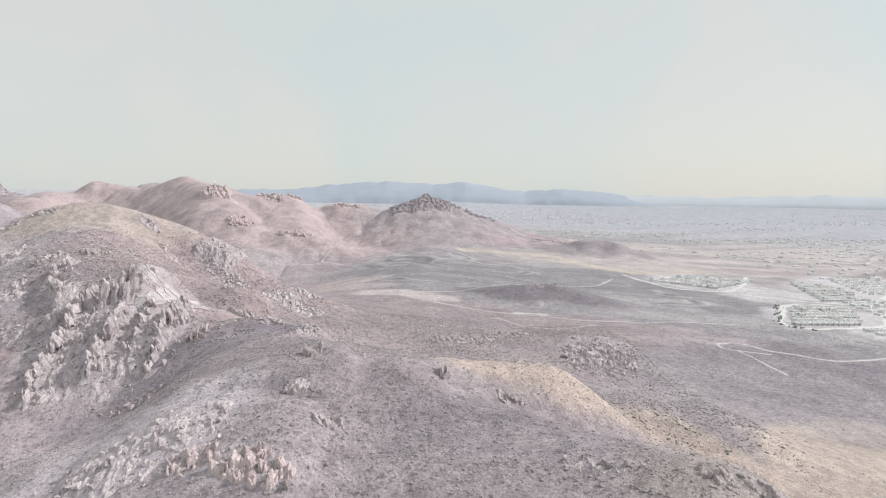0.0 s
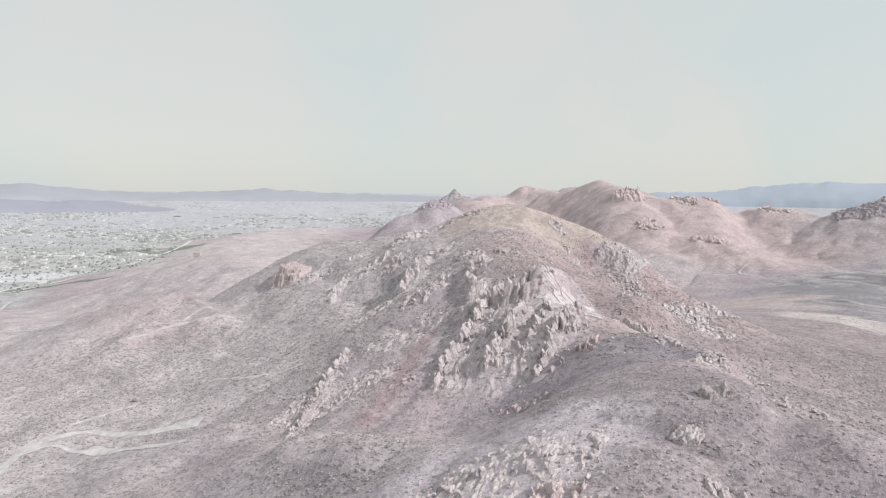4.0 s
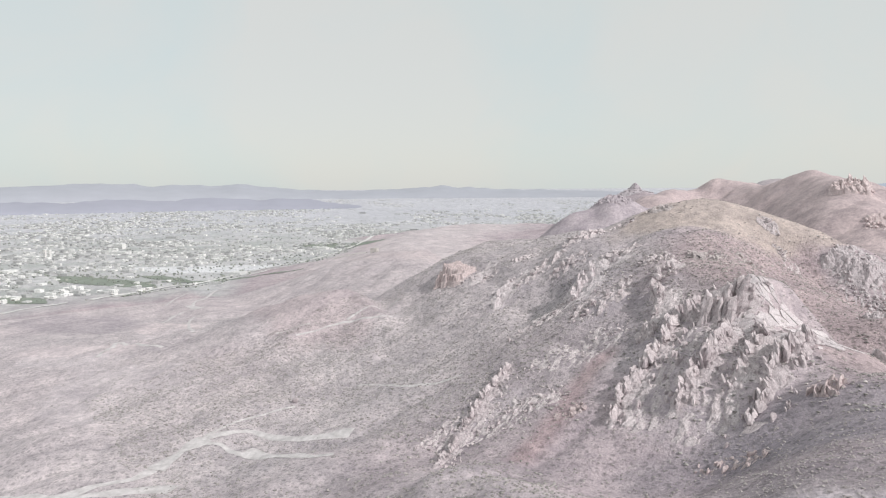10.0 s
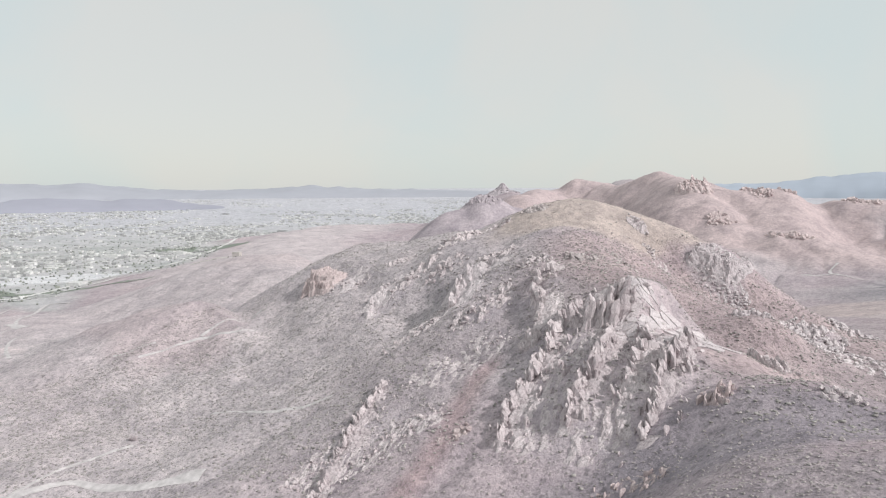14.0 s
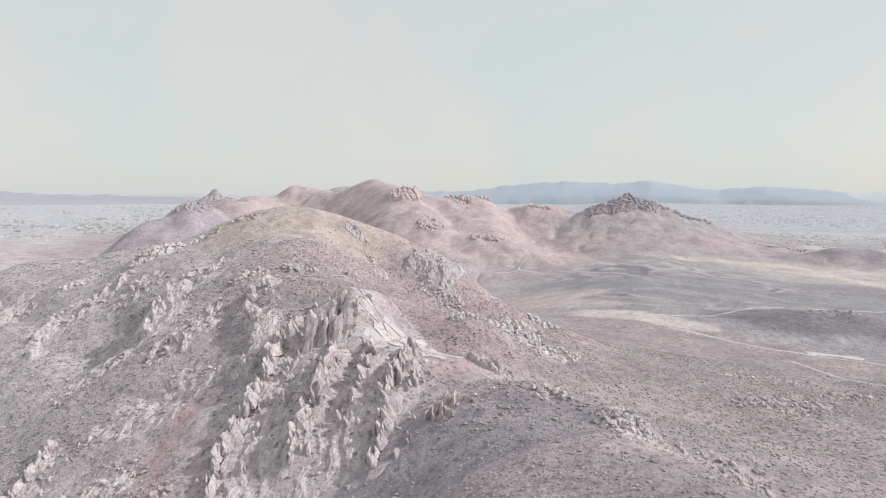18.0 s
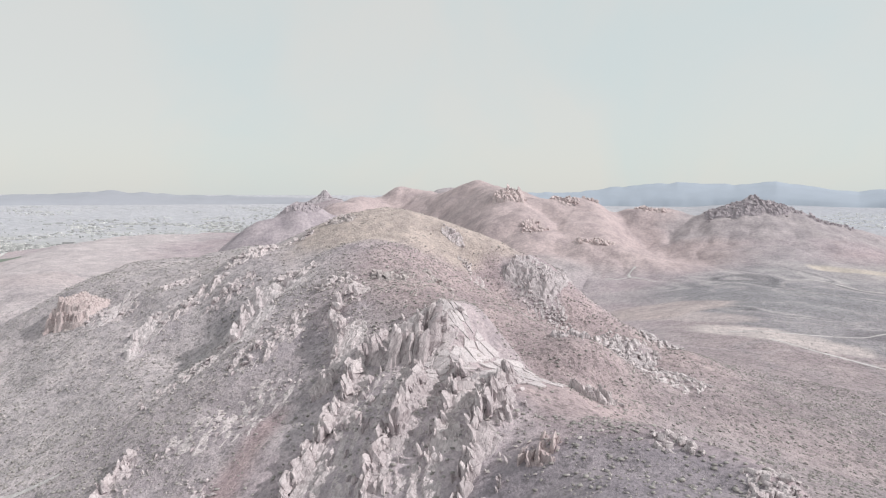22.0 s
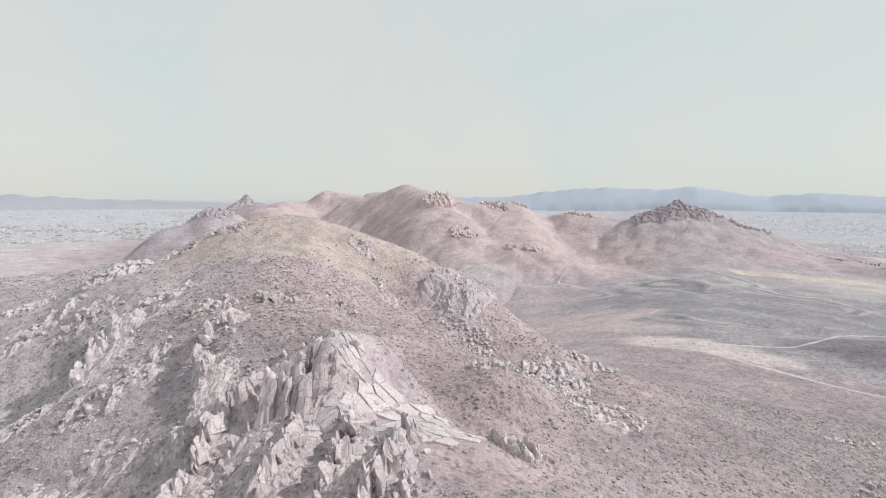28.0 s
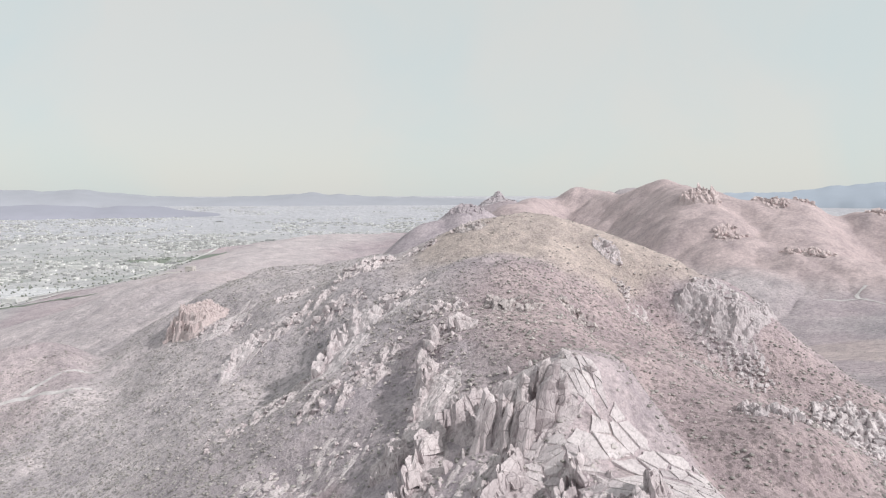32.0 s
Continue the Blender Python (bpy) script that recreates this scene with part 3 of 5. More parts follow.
# ---- distant ranges ----
def distant_range(name, profile, radius, depth, material, label, seed):
    """A far range along an arc: profile of (degrees to the left of +y, degrees above the horizon)."""
    az = np.linspace(profile[0][0], profile[-1][0], 260)
    profile = sorted(profile)
    el = np.interp(az, [p[0] for p in profile], [p[1] for p in profile])
    notch = 0.17 * fbm(az * 40, az * 0, 60, 5, seed) * np.clip(el - el.min() + 0.3, 0, 1)
    across = np.linspace(0, 1, 12)
    a, v = np.meshgrid(np.radians(az), across)
    rough_ = 0.12 * fbm(a * radius, v * 400, 150, 4, seed + 3)
    r = radius - depth * (1 - v) * (1 + 0.4 * rough_)
    x, y = -40 - np.sin(a) * r, 90 + np.cos(a) * r
    foot = land(x, y) - 15
    top = 159 + radius * np.tan(np.radians(el))
    shape = np.clip(v + 0.08 * rough_ * np.sin(v * math.pi), 0, 1) ** 0.55
    me_ = sheet(name, x, y, foot + (np.maximum(top[None, :], foot) - foot) * shape + radius * np.radians(notch)[None, :] * v**4)
    me_.materials.append(material)
    return tagged(new(name, me_), label, "mountain range", kind="structure")


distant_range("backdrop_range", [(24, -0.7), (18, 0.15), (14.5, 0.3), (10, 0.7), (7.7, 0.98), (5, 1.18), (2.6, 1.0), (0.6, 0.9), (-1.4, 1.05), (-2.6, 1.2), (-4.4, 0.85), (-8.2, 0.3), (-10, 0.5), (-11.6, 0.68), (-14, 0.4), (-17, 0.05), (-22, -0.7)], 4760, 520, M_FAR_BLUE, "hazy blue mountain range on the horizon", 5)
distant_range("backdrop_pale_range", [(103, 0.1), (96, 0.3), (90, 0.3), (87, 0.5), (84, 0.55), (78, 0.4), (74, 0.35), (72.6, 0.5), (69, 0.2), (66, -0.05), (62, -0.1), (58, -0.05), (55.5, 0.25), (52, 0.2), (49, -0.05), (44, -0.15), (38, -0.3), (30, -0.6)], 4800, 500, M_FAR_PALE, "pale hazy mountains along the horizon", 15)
distant_range("backdrop_mauve_range", [(100, -1.6), (94, -0.9), (90, -0.75), (86, -1.0), (83, -0.75), (79, -0.85), (75, -0.7), (71, -0.9), (67, -0.85), (64, -1.2), (60, -1.7)], 3900, 260, M_FAR_MAUVE, "low hazy mauve hills beyond the town", 25)
distant_range("backdrop_faint_range", [(-13, -0.7), (-17, 0.02), (-20, 0.08), (-27, 0.06), (-34, 0.2), (-41, 0.3), (-48, 0.15), (-60, 0.1)], 4740, 400, M_FAR_FAINT, "faint pale hazy hills at the edge of the plain", 35)


# ---- trails and roads ----
def trail(name, line, width, material, label, lift=0.2, ragged=0.6):
    """A band that lies on the ground along a smoothed line."""
    p = np.array(line, float)
    for _ in range(3):
        q, r = 0.75 * p[:-1] + 0.25 * p[1:], 0.25 * p[:-1] + 0.75 * p[1:]
        p = np.concatenate([p[:1], np.stack([q, r], 1).reshape(-1, 2), p[-1:]])
    seg = np.hypot(*np.diff(p, axis=0).T)
    at = np.r_[0, np.cumsum(seg)]
    s_ = np.linspace(0, at[-1], max(4, int(at[-1] / 3)))
    x, y = np.interp(s_, at, p[:, 0]), np.interp(s_, at, p[:, 1])
    tx, ty = np.gradient(x), np.gradient(y)
    ln = np.hypot(tx, ty) + 1e-9
    nx_, ny_ = -ty / ln, tx / ln
    wid = width * (1 + ragged * fbm(s_, s_ * 0 + len(line), 14, 3, 41))
    v = np.linspace(-0.5, 0.5, 5)
    X, Y = x[:, None] + nx_[:, None] * wid[:, None] * v, y[:, None] + ny_[:, None] * wid[:, None] * v
    Z = land(X, Y) + lift - 0.5 * lift * (np.abs(v) * 2) ** 4 + 0.7 * smooth(700, 1100, np.hypot(X + 40, Y - 90))
    me_ = sheet(name, X.T, Y.T, Z.T)
    me_.flip_normals() if me_.polygons[0].normal.z < 0 else None
    me_.materials.append(material)
    return tagged(new(name, me_), label, "trail", kind="structure")


EARTH = "pale trodden dirt track through the scrub"
trail("trail_wash", [(-330, 40), (-291, 66), (-290, 76), (-291, 86), (-288, 96), (-295, 106), (-304, 115), (-308, 122), (-314, 130), (-312, 137), (-311, 145), (-311, 151), (-304, 154), (-294, 158), (-281, 163), (-274, 169), (-269, 175), (-262, 180)], 5.0, M_TRAIL, "wide pale dirt track along a dry wash", ragged=0.9)
trail("trail_wash_branch", [(-311, 122), (-308, 130), (-302, 136), (-293, 137), (-285, 141), (-275, 148), (-266, 154), (-251, 158), (-247, 164)], 4.5, M_TRAIL, EARTH, 0.3, 0.9)
trail("trail_wash_clearing", [(-289, 142), (-284, 144), (-278, 146)], 7, M_TRAIL, "bare pale clearing beside a dry wash", 0.34, 0.9)
trail("trail_wash_wide", [(-294, 106), (-304, 115), (-309, 123), (-313, 131)], 8, M_TRAIL, "bare pale clearing beside a dry wash", 0.34, 0.7)
trail("trail_wash_link", [(-315, 131), (-317, 138), (-322, 148), (-325, 155), (-322, 163), (-322, 172), (-321, 178)], 1.8, M_TRAIL, EARTH)
trail("trail_slope", [(-319, 214), (-304, 220), (-282, 220), (-270, 227), (-262, 235), (-259, 239)], 1.8, M_TRAIL, EARTH)
trail("trail_fork", [(-416, 219), (-411, 238), (-409, 254), (-388, 261), (-383, 276)], 2.2, M_TRAIL, EARTH)
trail("trail_fork_upper", [(-409, 254), (-410, 268), (-414, 282), (-410, 298)], 2.6, M_TRAIL, EARTH)
trail("trail_fork_lower", [(-435, 212), (-428, 224), (-424, 233)], 2.0, M_TRAIL, EARTH)
trail("trail_wash_lower", [(-291, 66), (-285, 77), (-279, 90), (-277, 102), (-270, 108)], 6.0, M_TRAIL, "wide pale dirt track along a dry wash", 0.24, 0.7)
trail("trail_lot_gully", [(-550, 185), (-652, 205), (-706, 221), (-710, 231)], 3.0, M_TRAIL, EARTH)
trail("trail_bend", [(-553, 116), (-580, 127), (-614, 136), (-600, 143), (-545, 145), (-525, 157)], 3.4, M_TRAIL, EARTH)
trail("trail_lot", [(-700, 191), (-785, 231), (-781, 246), (-845, 256), (-880, 283), (-957, 312), (-981, 331), (-946, 342)], 4, M_TRAIL, EARTH)
trail("trail_east", [(45, 496), (56, 475), (69, 456), (78, 448), (92, 450), (109, 468), (129, 491)], 2.0, M_TRAIL, EARTH)
trail("trail_east_upper", [(-40, 575), (6, 544), (31, 530), (62, 528), (76, 520), (94, 517), (116, 509), (142, 513), (200, 520), (260, 530)], 2.6, M_TRAIL, EARTH)
trail("trail_clearing", [(62, 530), (72, 531), (82, 530), (92, 524)], 7, M_TRAIL, "bare pale clearing beside a dirt track", 0.32, 0.6)
trail("trail_valley", [(-65, 598), (-34, 604), (7, 612), (23, 620), (50, 664), (60, 688), (103, 721), (163, 748), (187, 751), (217, 804), (239, 851)], 2.6, M_TRAIL, EARTH)
trail("trail_valley_north", [(-10, 930), (32, 947), (50, 925), (61, 902), (84, 914), (110, 915)], 4, M_TRAIL, EARTH)
trail("trail_foothill", [(-186, 985), (-192, 960), (-186, 943), (-160, 930), (-150, 920)], 3.5, M_TRAIL, EARTH)
trail("trail_foothill_back", [(-186, 943), (-200, 930), (-215, 925)], 3, M_TRAIL, EARTH)
trail("trail_park", [(201, 438), (217, 446), (226, 440), (232, 428), (240, 422), (253, 417), (265, 412), (281, 413), (311, 428), (380, 470), (440, 500)], 3.2, M_TRAIL, EARTH)
trail("trail_park_branch", [(206, 417), (208, 392), (212, 373), (211, 364)], 1.8, M_TRAIL, EARTH)
trail("trail_park_lower", [(201, 438), (197, 421), (209, 415), (228, 414)], 2.4, M_TRAIL, EARTH)
trail("trail_lot_loop", [(-848, 225), (-915, 251), (-960, 284)], 3, M_TRAIL, EARTH)
trail("trail_lot_clearing", [(-823, 247), (-776, 248)], 10, M_TRAIL, "bare pale clearing beside a dirt track", 0.32, 0.6)
trail("road_edge", [(-930, -60), (-951, 56), (-979, 92), (-995, 131)], 7, M_ROAD, "pale road at the edge of town")
trail("road_canal", [(-1000, 160), (-1024, 206), (-1063, 285), (-1120, 373), (-1165, 465), (-1240, 575), (-1350, 700), (-1600, 930), (-1900, 1180)], 10, M_ROAD, "pale road beside a tree-lined canal")
trail("road_canal_bank", [(-1000, 186), (-1030, 262), (-1078, 350), (-1110, 440), (-1160, 540)], 6, M_ROAD, "pale canal bank beside a row of trees")


# ---- rocks ----
rng = np.random.default_rng(4)


def ball(level):
    bm = bmesh.new()
    bmesh.ops.create_icosphere(bm, subdivisions=level, radius=1)
    v = np.array([q.co[:] for q in bm.verts])
    f = np.array([[q.index for q in face.verts] for face in bm.faces])
    bm.free()
    return v, f


BALLS = {n: ball(n) for n in (1, 2, 3)}


def hull(points):
    """The smallest convex block round the points."""
    bm = bmesh.new()
    for p in points:
        bm.verts.new(p)
    bmesh.ops.convex_hull(bm, input=bm.verts)
    bmesh.ops.delete(bm, geom=[v for v in bm.verts if not v.link_faces], context="VERTS")
    bm.verts.index_update()
    v = np.array([q.co[:] for q in bm.verts])
    f = np.array([[q.index for q in face.verts] for face in bm.faces])
    bm.free()
    return v, f


def rock_mesh(name, kind, material):
    """An angular block with flat faces and sharp edges, about one unit in half-height."""
    p = []
    if kind == "pillar":
        for z, r in ((-1, 0.85), (0.1, 0.78), (0.7, 0.55)):
            for a in np.linspace(0, 2 * math.pi, 6)[:-1] + rng.uniform(0, 1):
                q = r * rng.uniform(0.75, 1.15)
                p.append((q * math.cos(a) + 0.1 * z, q * math.sin(a), z + rng.uniform(-0.15, 0.15)))
        p += [(rng.uniform(-0.1, 0.4), rng.uniform(-0.3, 0.3), rng.uniform(0.95, 1.3)) for _ in range(2)]
        v, f = hull(np.array(p) * (0.85, 1.1, 1.25))
    elif kind == "fin":
        for z in (-1, 0.0):
            p += [(sx * rng.uniform(0.7, 1.1), sy * rng.uniform(0.75, 1.1), z + rng.uniform(-0.15, 0.2)) for sx in (-1, 1) for sy in (-1, -0.2, 0.5, 1)]
        tip = rng.uniform(-0.6, 0.6)
        p += [(rng.uniform(-0.1, 0.5), y, 1.15 - 0.5 * abs(y - tip) + rng.uniform(-0.15, 0.15)) for y in (-0.8, -0.2, 0.3, 0.8)]
        v, f = hull(np.array(p) * (0.36, 1.5, 1.4))
    else:
        d = rng.normal(size=(17 if kind == "crag" else 13, 3))
        d /= np.abs(d).max(1)[:, None] ** 0.5 * np.linalg.norm(d, axis=1)[:, None] ** 0.5
        v, f = hull(d * rng.uniform(0.8, 1.05, (len(d), 1)) * ((1.3, 1.05, 1.3) if kind == "crag" else (1.25, 1.05, 0.9)))
    return soup(name, v, f, material)


ROCKS = {(k, m.name): [rock_mesh(k + "_rock", k, m) for _ in range(12)] for k in ("pillar", "fin", "crag", "boulder") for m in (M_ROCK, M_RED, M_GREY, M_PINK, M_SLAB, M_FARROCK)}


def outcrop(label, x, y, long, wide, turn, count, small, large, kinds, material=M_ROCK, sink=0.3, lean=10, skew=1.0, group=""):
    """A rock outcrop round (x, y): rocks strewn along an axis (turn: degrees from +x), taller near its middle."""
    top = new("rock_outcrop")
    z0 = z_at(x, y)
    top.location = (x, y, z0)
    tagged(top, label, "rock outcrop", group)
    c, s_ = math.cos(radians(turn)), math.sin(radians(turn))
    for i in range(count):
        u, v = rng.uniform(-1, 1), np.clip(rng.normal(scale=0.45), -1, 1)
        px, py = x + u * long * c - v * wide * s_, y + u * long * s_ + v * wide * c
        kind = kinds[rng.integers(len(kinds))]
        size = small + (large - small) * rng.uniform(0, 1) ** (1.4 * skew) * (1 - 0.5 * abs(v)) * (1 - 0.35 * u * u)
        ob = new("rock", ROCKS[kind, material.name][rng.integers(12)])
        ob.parent = top
        tall = {"pillar": 0.5, "fin": 0.5, "crag": 0.6, "boulder": 0.75}[kind]
        ob.location = (px - x, py - y, z_at(px, py) - z0 + size * tall * (1 - sink) - 0.25 * size * tall)
        spin = rng.uniform(0, 360) if kind in ("boulder", "crag") else rng.normal(scale=22) - 8 + (180 if rng.uniform() < 0.5 else 0)
        ob.rotation_euler = (radians(rng.normal(scale=lean)), radians(rng.normal(scale=lean)), radians(spin))
        ob.scale = (size * tall * rng.uniform(0.8, 1.25), size * tall * rng.uniform(0.8, 1.25), size * tall * rng.uniform(0.85, 1.15))
    return top


def fins(u, v, period, seed):
    """Tilted beds of rock, cut off steeply on one side (towards -u) and broken along their length: 0 to about 1."""
    total = np.zeros_like(u)
    for n, (share, size) in enumerate(((0.62, 1.0), (0.27, 0.42), (0.13, 0.18))):
        p = period * size
        q = u / p + 0.75 * vnoise(v / (2.2 * p), u / (3 * p), seed + n) + 0.2 * vnoise(v / (0.5 * p), u / p, seed + 9 + n)
        k = np.floor(q)
        fr = q - k
        saw = (1 - fr) * smooth(0.0, 0.1, fr)
        tall = 0.55 + 0.8 * vnoise(np.floor(v / (0.8 * p) + 0.35 * k) * 0.71 + 7.3 * k, 3.1 * k, seed + 20 + n)
        total = total + share * saw * np.clip(tall, 0, 1.2)
    return total


def mass(top, x, y, rx, ry, turn, period, tall, material, seed, lift=0.1, face=18.0, extra=None):
    """The body of an outcrop: bedded rock that rises out of the ground and sinks into it at its edges."""
    cell = max(0.42, period / 11)
    reach = max(rx, ry) * 1.15
    line = np.arange(-reach, reach + cell, cell)
    X, Y = np.meshgrid(x + line, y + line)
    m = patch(X, Y, x, y, rx, ry, turn, seed)
    m = smooth(0.1, 0.75, m)
    c, s_ = math.cos(radians(face)), math.sin(radians(face))
    f = fins(X * c + Y * s_, Y * c - X * s_, period, seed)
    h = tall * m * (f + lift - 0.29) - 1.2 * (1 - m) - 0.1
    h = h + m * 0.035 * period * vnoise(np.floor(X / (0.22 * period)) * 0.7, np.floor(Y / (0.3 * period)) * 0.7, seed + 40)
    if extra:
        h = np.maximum(h, extra(X, Y))
    shown = (h > -0.9) & (np.hypot(X - x, Y - y) < reach * 1.4)
    Z = land(X, Y) + h
    rows, cols = X.shape
    idx = np.arange(rows * cols).reshape(rows, cols)
    quads = np.stack([idx[:-1, :-1], idx[:-1, 1:], idx[1:, 1:], idx[1:, :-1]], -1).reshape(-1, 4)
    quads = quads[shown.ravel()[quads].any(1)]
    keep, quads = np.unique(quads, return_inverse=True)
    pts = (np.stack([X, Y, Z], -1).reshape(-1, 3) - np.array(top.location))[keep]
    ob = new("rock_mass", soup("rock_mass", pts, quads.reshape(-1, 4), material))
    ob.parent = top
    return ob


def craggy(label, x, y, rx, ry, turn, period, tall, count=0, small=0.8, large=2.5, kinds=("crag", "boulder", "pillar"), material=None, seed=1, **more):
    """An outcrop with its bedded body and the blocks that have come loose round it."""
    material = material or M_ROCK
    top = outcrop(label, x, y, rx, 0.9 * ry, turn, int(1.9 * count), small, 1.15 * large, kinds, material, sink=0.25)
    mass(top, x, y, rx, ry, turn, period, 0.85 * tall, material, seed, **more)
    return top


P, F, C, B = "pillar", "fin", "crag", "boulder"


def hogback(label, line_, count, small, large, seed, material=M_ROCK, east=9.0, west=1.4, kinds=("fin", "fin", "pillar")):
    """A narrow crest of tilted beds along (x, y, height), north to south: steep to the west, its back sloping to the east."""
    p = np.array(line_, float)
    mid = p[len(p) // 2]
    top = new("rock_outcrop")
    top.location = (mid[0], mid[1], z_at(mid[0], mid[1]))
    tagged(top, label, "rock outcrop")
    cell = 0.45
    X, Y = np.meshgrid(np.arange(p[:, 0].min() - 8, p[:, 0].max() + east + 3, cell), np.arange(p[:, 1].min() - 6, p[:, 1].max() + 6, cell))
    wob = 1.1 * vnoise(X / 3.1, Y / 3.1, seed) + 0.5 * vnoise(X / 1.2, Y / 1.2, seed + 1)
    h, run = np.full(X.shape, -1.0), 0.0
    for a, b in zip(p, p[1:]):
        d = b[:2] - a[:2]
        ln = math.hypot(*d)
        t = np.clip(((X - a[0]) * d[0] + (Y - a[1]) * d[1]) / ln**2, 0, 1)
        px, py = X - a[0] - t * d[0], Y - a[1] - t * d[1]
        side = np.where(d[0] * py - d[1] * px > 0, 1, -1) * np.hypot(px, py) + wob
        s_ = run + t * ln
        jag = 0.78 + 0.5 * vnoise(np.floor(s_ / 2.7 + 0.3 * wob) * 0.77, np.floor(side / 3.2) * 0.63, seed + 2) + 0.28 * vnoise(np.floor(s_ / 1.2) * 0.77, np.floor(side / 1.3) * 0.71, seed + 3)
        gap = 0.12 + 0.88 * smooth(-0.4, 0.1, vnoise(s_ / 6.5, s_ * 0, seed + 8))
        tall = 0.9 * (a[2] + (b[2] - a[2]) * t) * jag * gap
        slab = 0.8 * (1 - ((side / 1.9 + 0.5 * vnoise(s_ / 4, side / 3, seed + 4)) % 1.0)) * (0.5 + 0.5 * vnoise(s_ / 2.6, np.floor(side / 1.9), seed + 5))
        back = np.clip(1 - side / (east * (0.7 + 0.4 * vnoise(s_ / 6, side * 0, seed + 6))), 0, 1) ** 1.5
        face = 1 - smooth(0.0, west, -side)
        here = np.where(side > 0, tall * back + slab * gap * (back > 0.02), tall * face) - 0.4
        h = np.maximum(h, here)
        run += ln
    shown = h > -0.35
    Z = land(X, Y) + h
    rows, cols = X.shape
    idx = np.arange(rows * cols).reshape(rows, cols)
    quads = np.stack([idx[:-1, :-1], idx[:-1, 1:], idx[1:, 1:], idx[1:, :-1]], -1).reshape(-1, 4)
    quads = quads[shown.ravel()[quads].any(1)]
    keep, quads = np.unique(quads, return_inverse=True)
    pts = (np.stack([X, Y, Z], -1).reshape(-1, 3) - np.array(top.location))[keep]
    ob = new("rock_mass", soup("rock_mass", pts, quads.reshape(-1, 4), material))
    ob.parent = top
    seg = np.hypot(*np.diff(p[:, :2], axis=0).T)
    at = np.r_[0, np.cumsum(seg)]
    for _ in range(int(2.2 * count)):
        s_ = rng.uniform(0, at[-1])
        x, y, tall = (np.interp(s_, at, p[:, k]) for k in range(3))
        k = min(np.searchsorted(at, s_, "right") - 1, len(seg) - 1)
        way = math.degrees(math.atan2(*(p[k + 1, :2] - p[k, :2])[::-1])) - 90
        off = rng.normal(scale=0.8) + 0.4 if rng.uniform() < 0.65 else rng.uniform(-5, east)
        up = 0.5 * tall if abs(off) < 2.5 else 0.0
        size = 0.8 * small + (1.1 * large - small) * rng.uniform() ** 1.7 * (1.0 if up else 0.5)
        ob = new("rock", ROCKS[kinds[rng.integers(len(kinds))], material.name][rng.integers(12)])
        ob.parent = top
        ob.location = (x + off - top.location.x, y - top.location.y, z_at(x + off, y) + up + 0.15 * size - top.location.z)
        ob.rotation_euler = (radians(rng.normal(scale=8)), radians(rng.normal(scale=10) + 10), radians(way + rng.normal(scale=14)))
        ob.scale = (0.5 * size * rng.uniform(0.8, 1.2), 0.5 * size * rng.uniform(0.8, 1.4), 0.5 * size * rng.uniform(0.9, 1.3))
    return top


def tower_face(x, y):
    """The fluted cliff at the head of the ridge: cut off to the south, its back sloping down to the east."""
    s_ = (x + 156) * -0.42 + (y - 296) * -0.91
    t = (x + 156) * -0.91 + (y - 296) * 0.42
    flute = 2.4 * (1 - np.abs(vnoise(t / 4.6, t * 0 + 3, 71))) ** 2 + 1.6 * vnoise(t / 9, t * 0, 73)
    edge = 1.5 + flute
    back = np.clip(1.0 - 0.055 * np.maximum(-1 - t, 0), 0.1, 1)
    top = 1.0 * smooth(-14, 0, s_) * back * (1 - smooth(edge, edge + 2.0, s_))
    crown = 1.6 * vnoise(t / 5.0, s_ / 6, 74) * smooth(-8, 0, s_) * smooth(-6, -1, t)
    foot = (1.2 + 1.6 * vnoise(t / 4, s_ / 4, 77)) * (1 - smooth(edge + 1.0, edge + 7.5, s_)) * smooth(edge - 1, edge, s_) * back
    side = smooth(-17, -13, t + 2 * vnoise(s_ / 3, t / 3, 75)) * (1 - smooth(7, 10, t + 2 * vnoise(s_ / 3, t / 3, 76)))
    h = (top + crown * (top > 0.85) + np.maximum(foot, 0)) * side
    return np.where(h > 0.3, h - 0.3, -1.2)


def bluff(x, y, long, wide, turn, top_z, fall, seed, tall=20.0):
    """A steep cliff cut into a slope: its top stays level, apart from a fall along its length, until the slope meets it."""
    c, s_ = math.cos(radians(turn)), math.sin(radians(turn))

    def rise(X, Y):
        u, v = (X - x) * c + (Y - y) * s_, (Y - y) * c - (X - x) * s_
        n = 1.5 * vnoise(u / 3.4, v / 9, seed) + 0.8 * vnoise(u / 1.5, v / 5, seed + 1)
        a, b = u / 2.3 + 0.5 * n, v / 2.6 + 0.5 * vnoise(u / 4, v / 4, seed + 3)
        block = vnoise(np.floor(a) * 0.77, np.floor(b) * 0.71, seed + 2) + 0.5 * vnoise(np.floor(2.3 * a) * 0.77, np.floor(2.1 * b) * 0.71, seed + 4)
        crack = 1 - smooth(0.06, 0.2, np.minimum(np.abs((a % 1) - 0.5), np.abs((b % 1) - 0.5)))
        h = np.clip(top_z - fall * u / long - land(X, Y), -1.2, tall * (0.75 + 0.35 * block)) + 0.9 * block - 0.9 * crack
        side = (1 - smooth(0.8, 1.06, np.abs(u + 1.3 * n) / long)) * smooth(-wide - 1.3, -wide, v + n)
        ledge = 0.25 + 0.35 * smooth(-wide + 1.2, -wide + 2.0, v + n + block) + 0.4 * smooth(-wide + 3.4, -wide + 4.4, v + n - 1.5 * block)
        return np.where((side > 0.02) & (h > 0), h * side * ledge - 0.25, -1.2)

    return rise


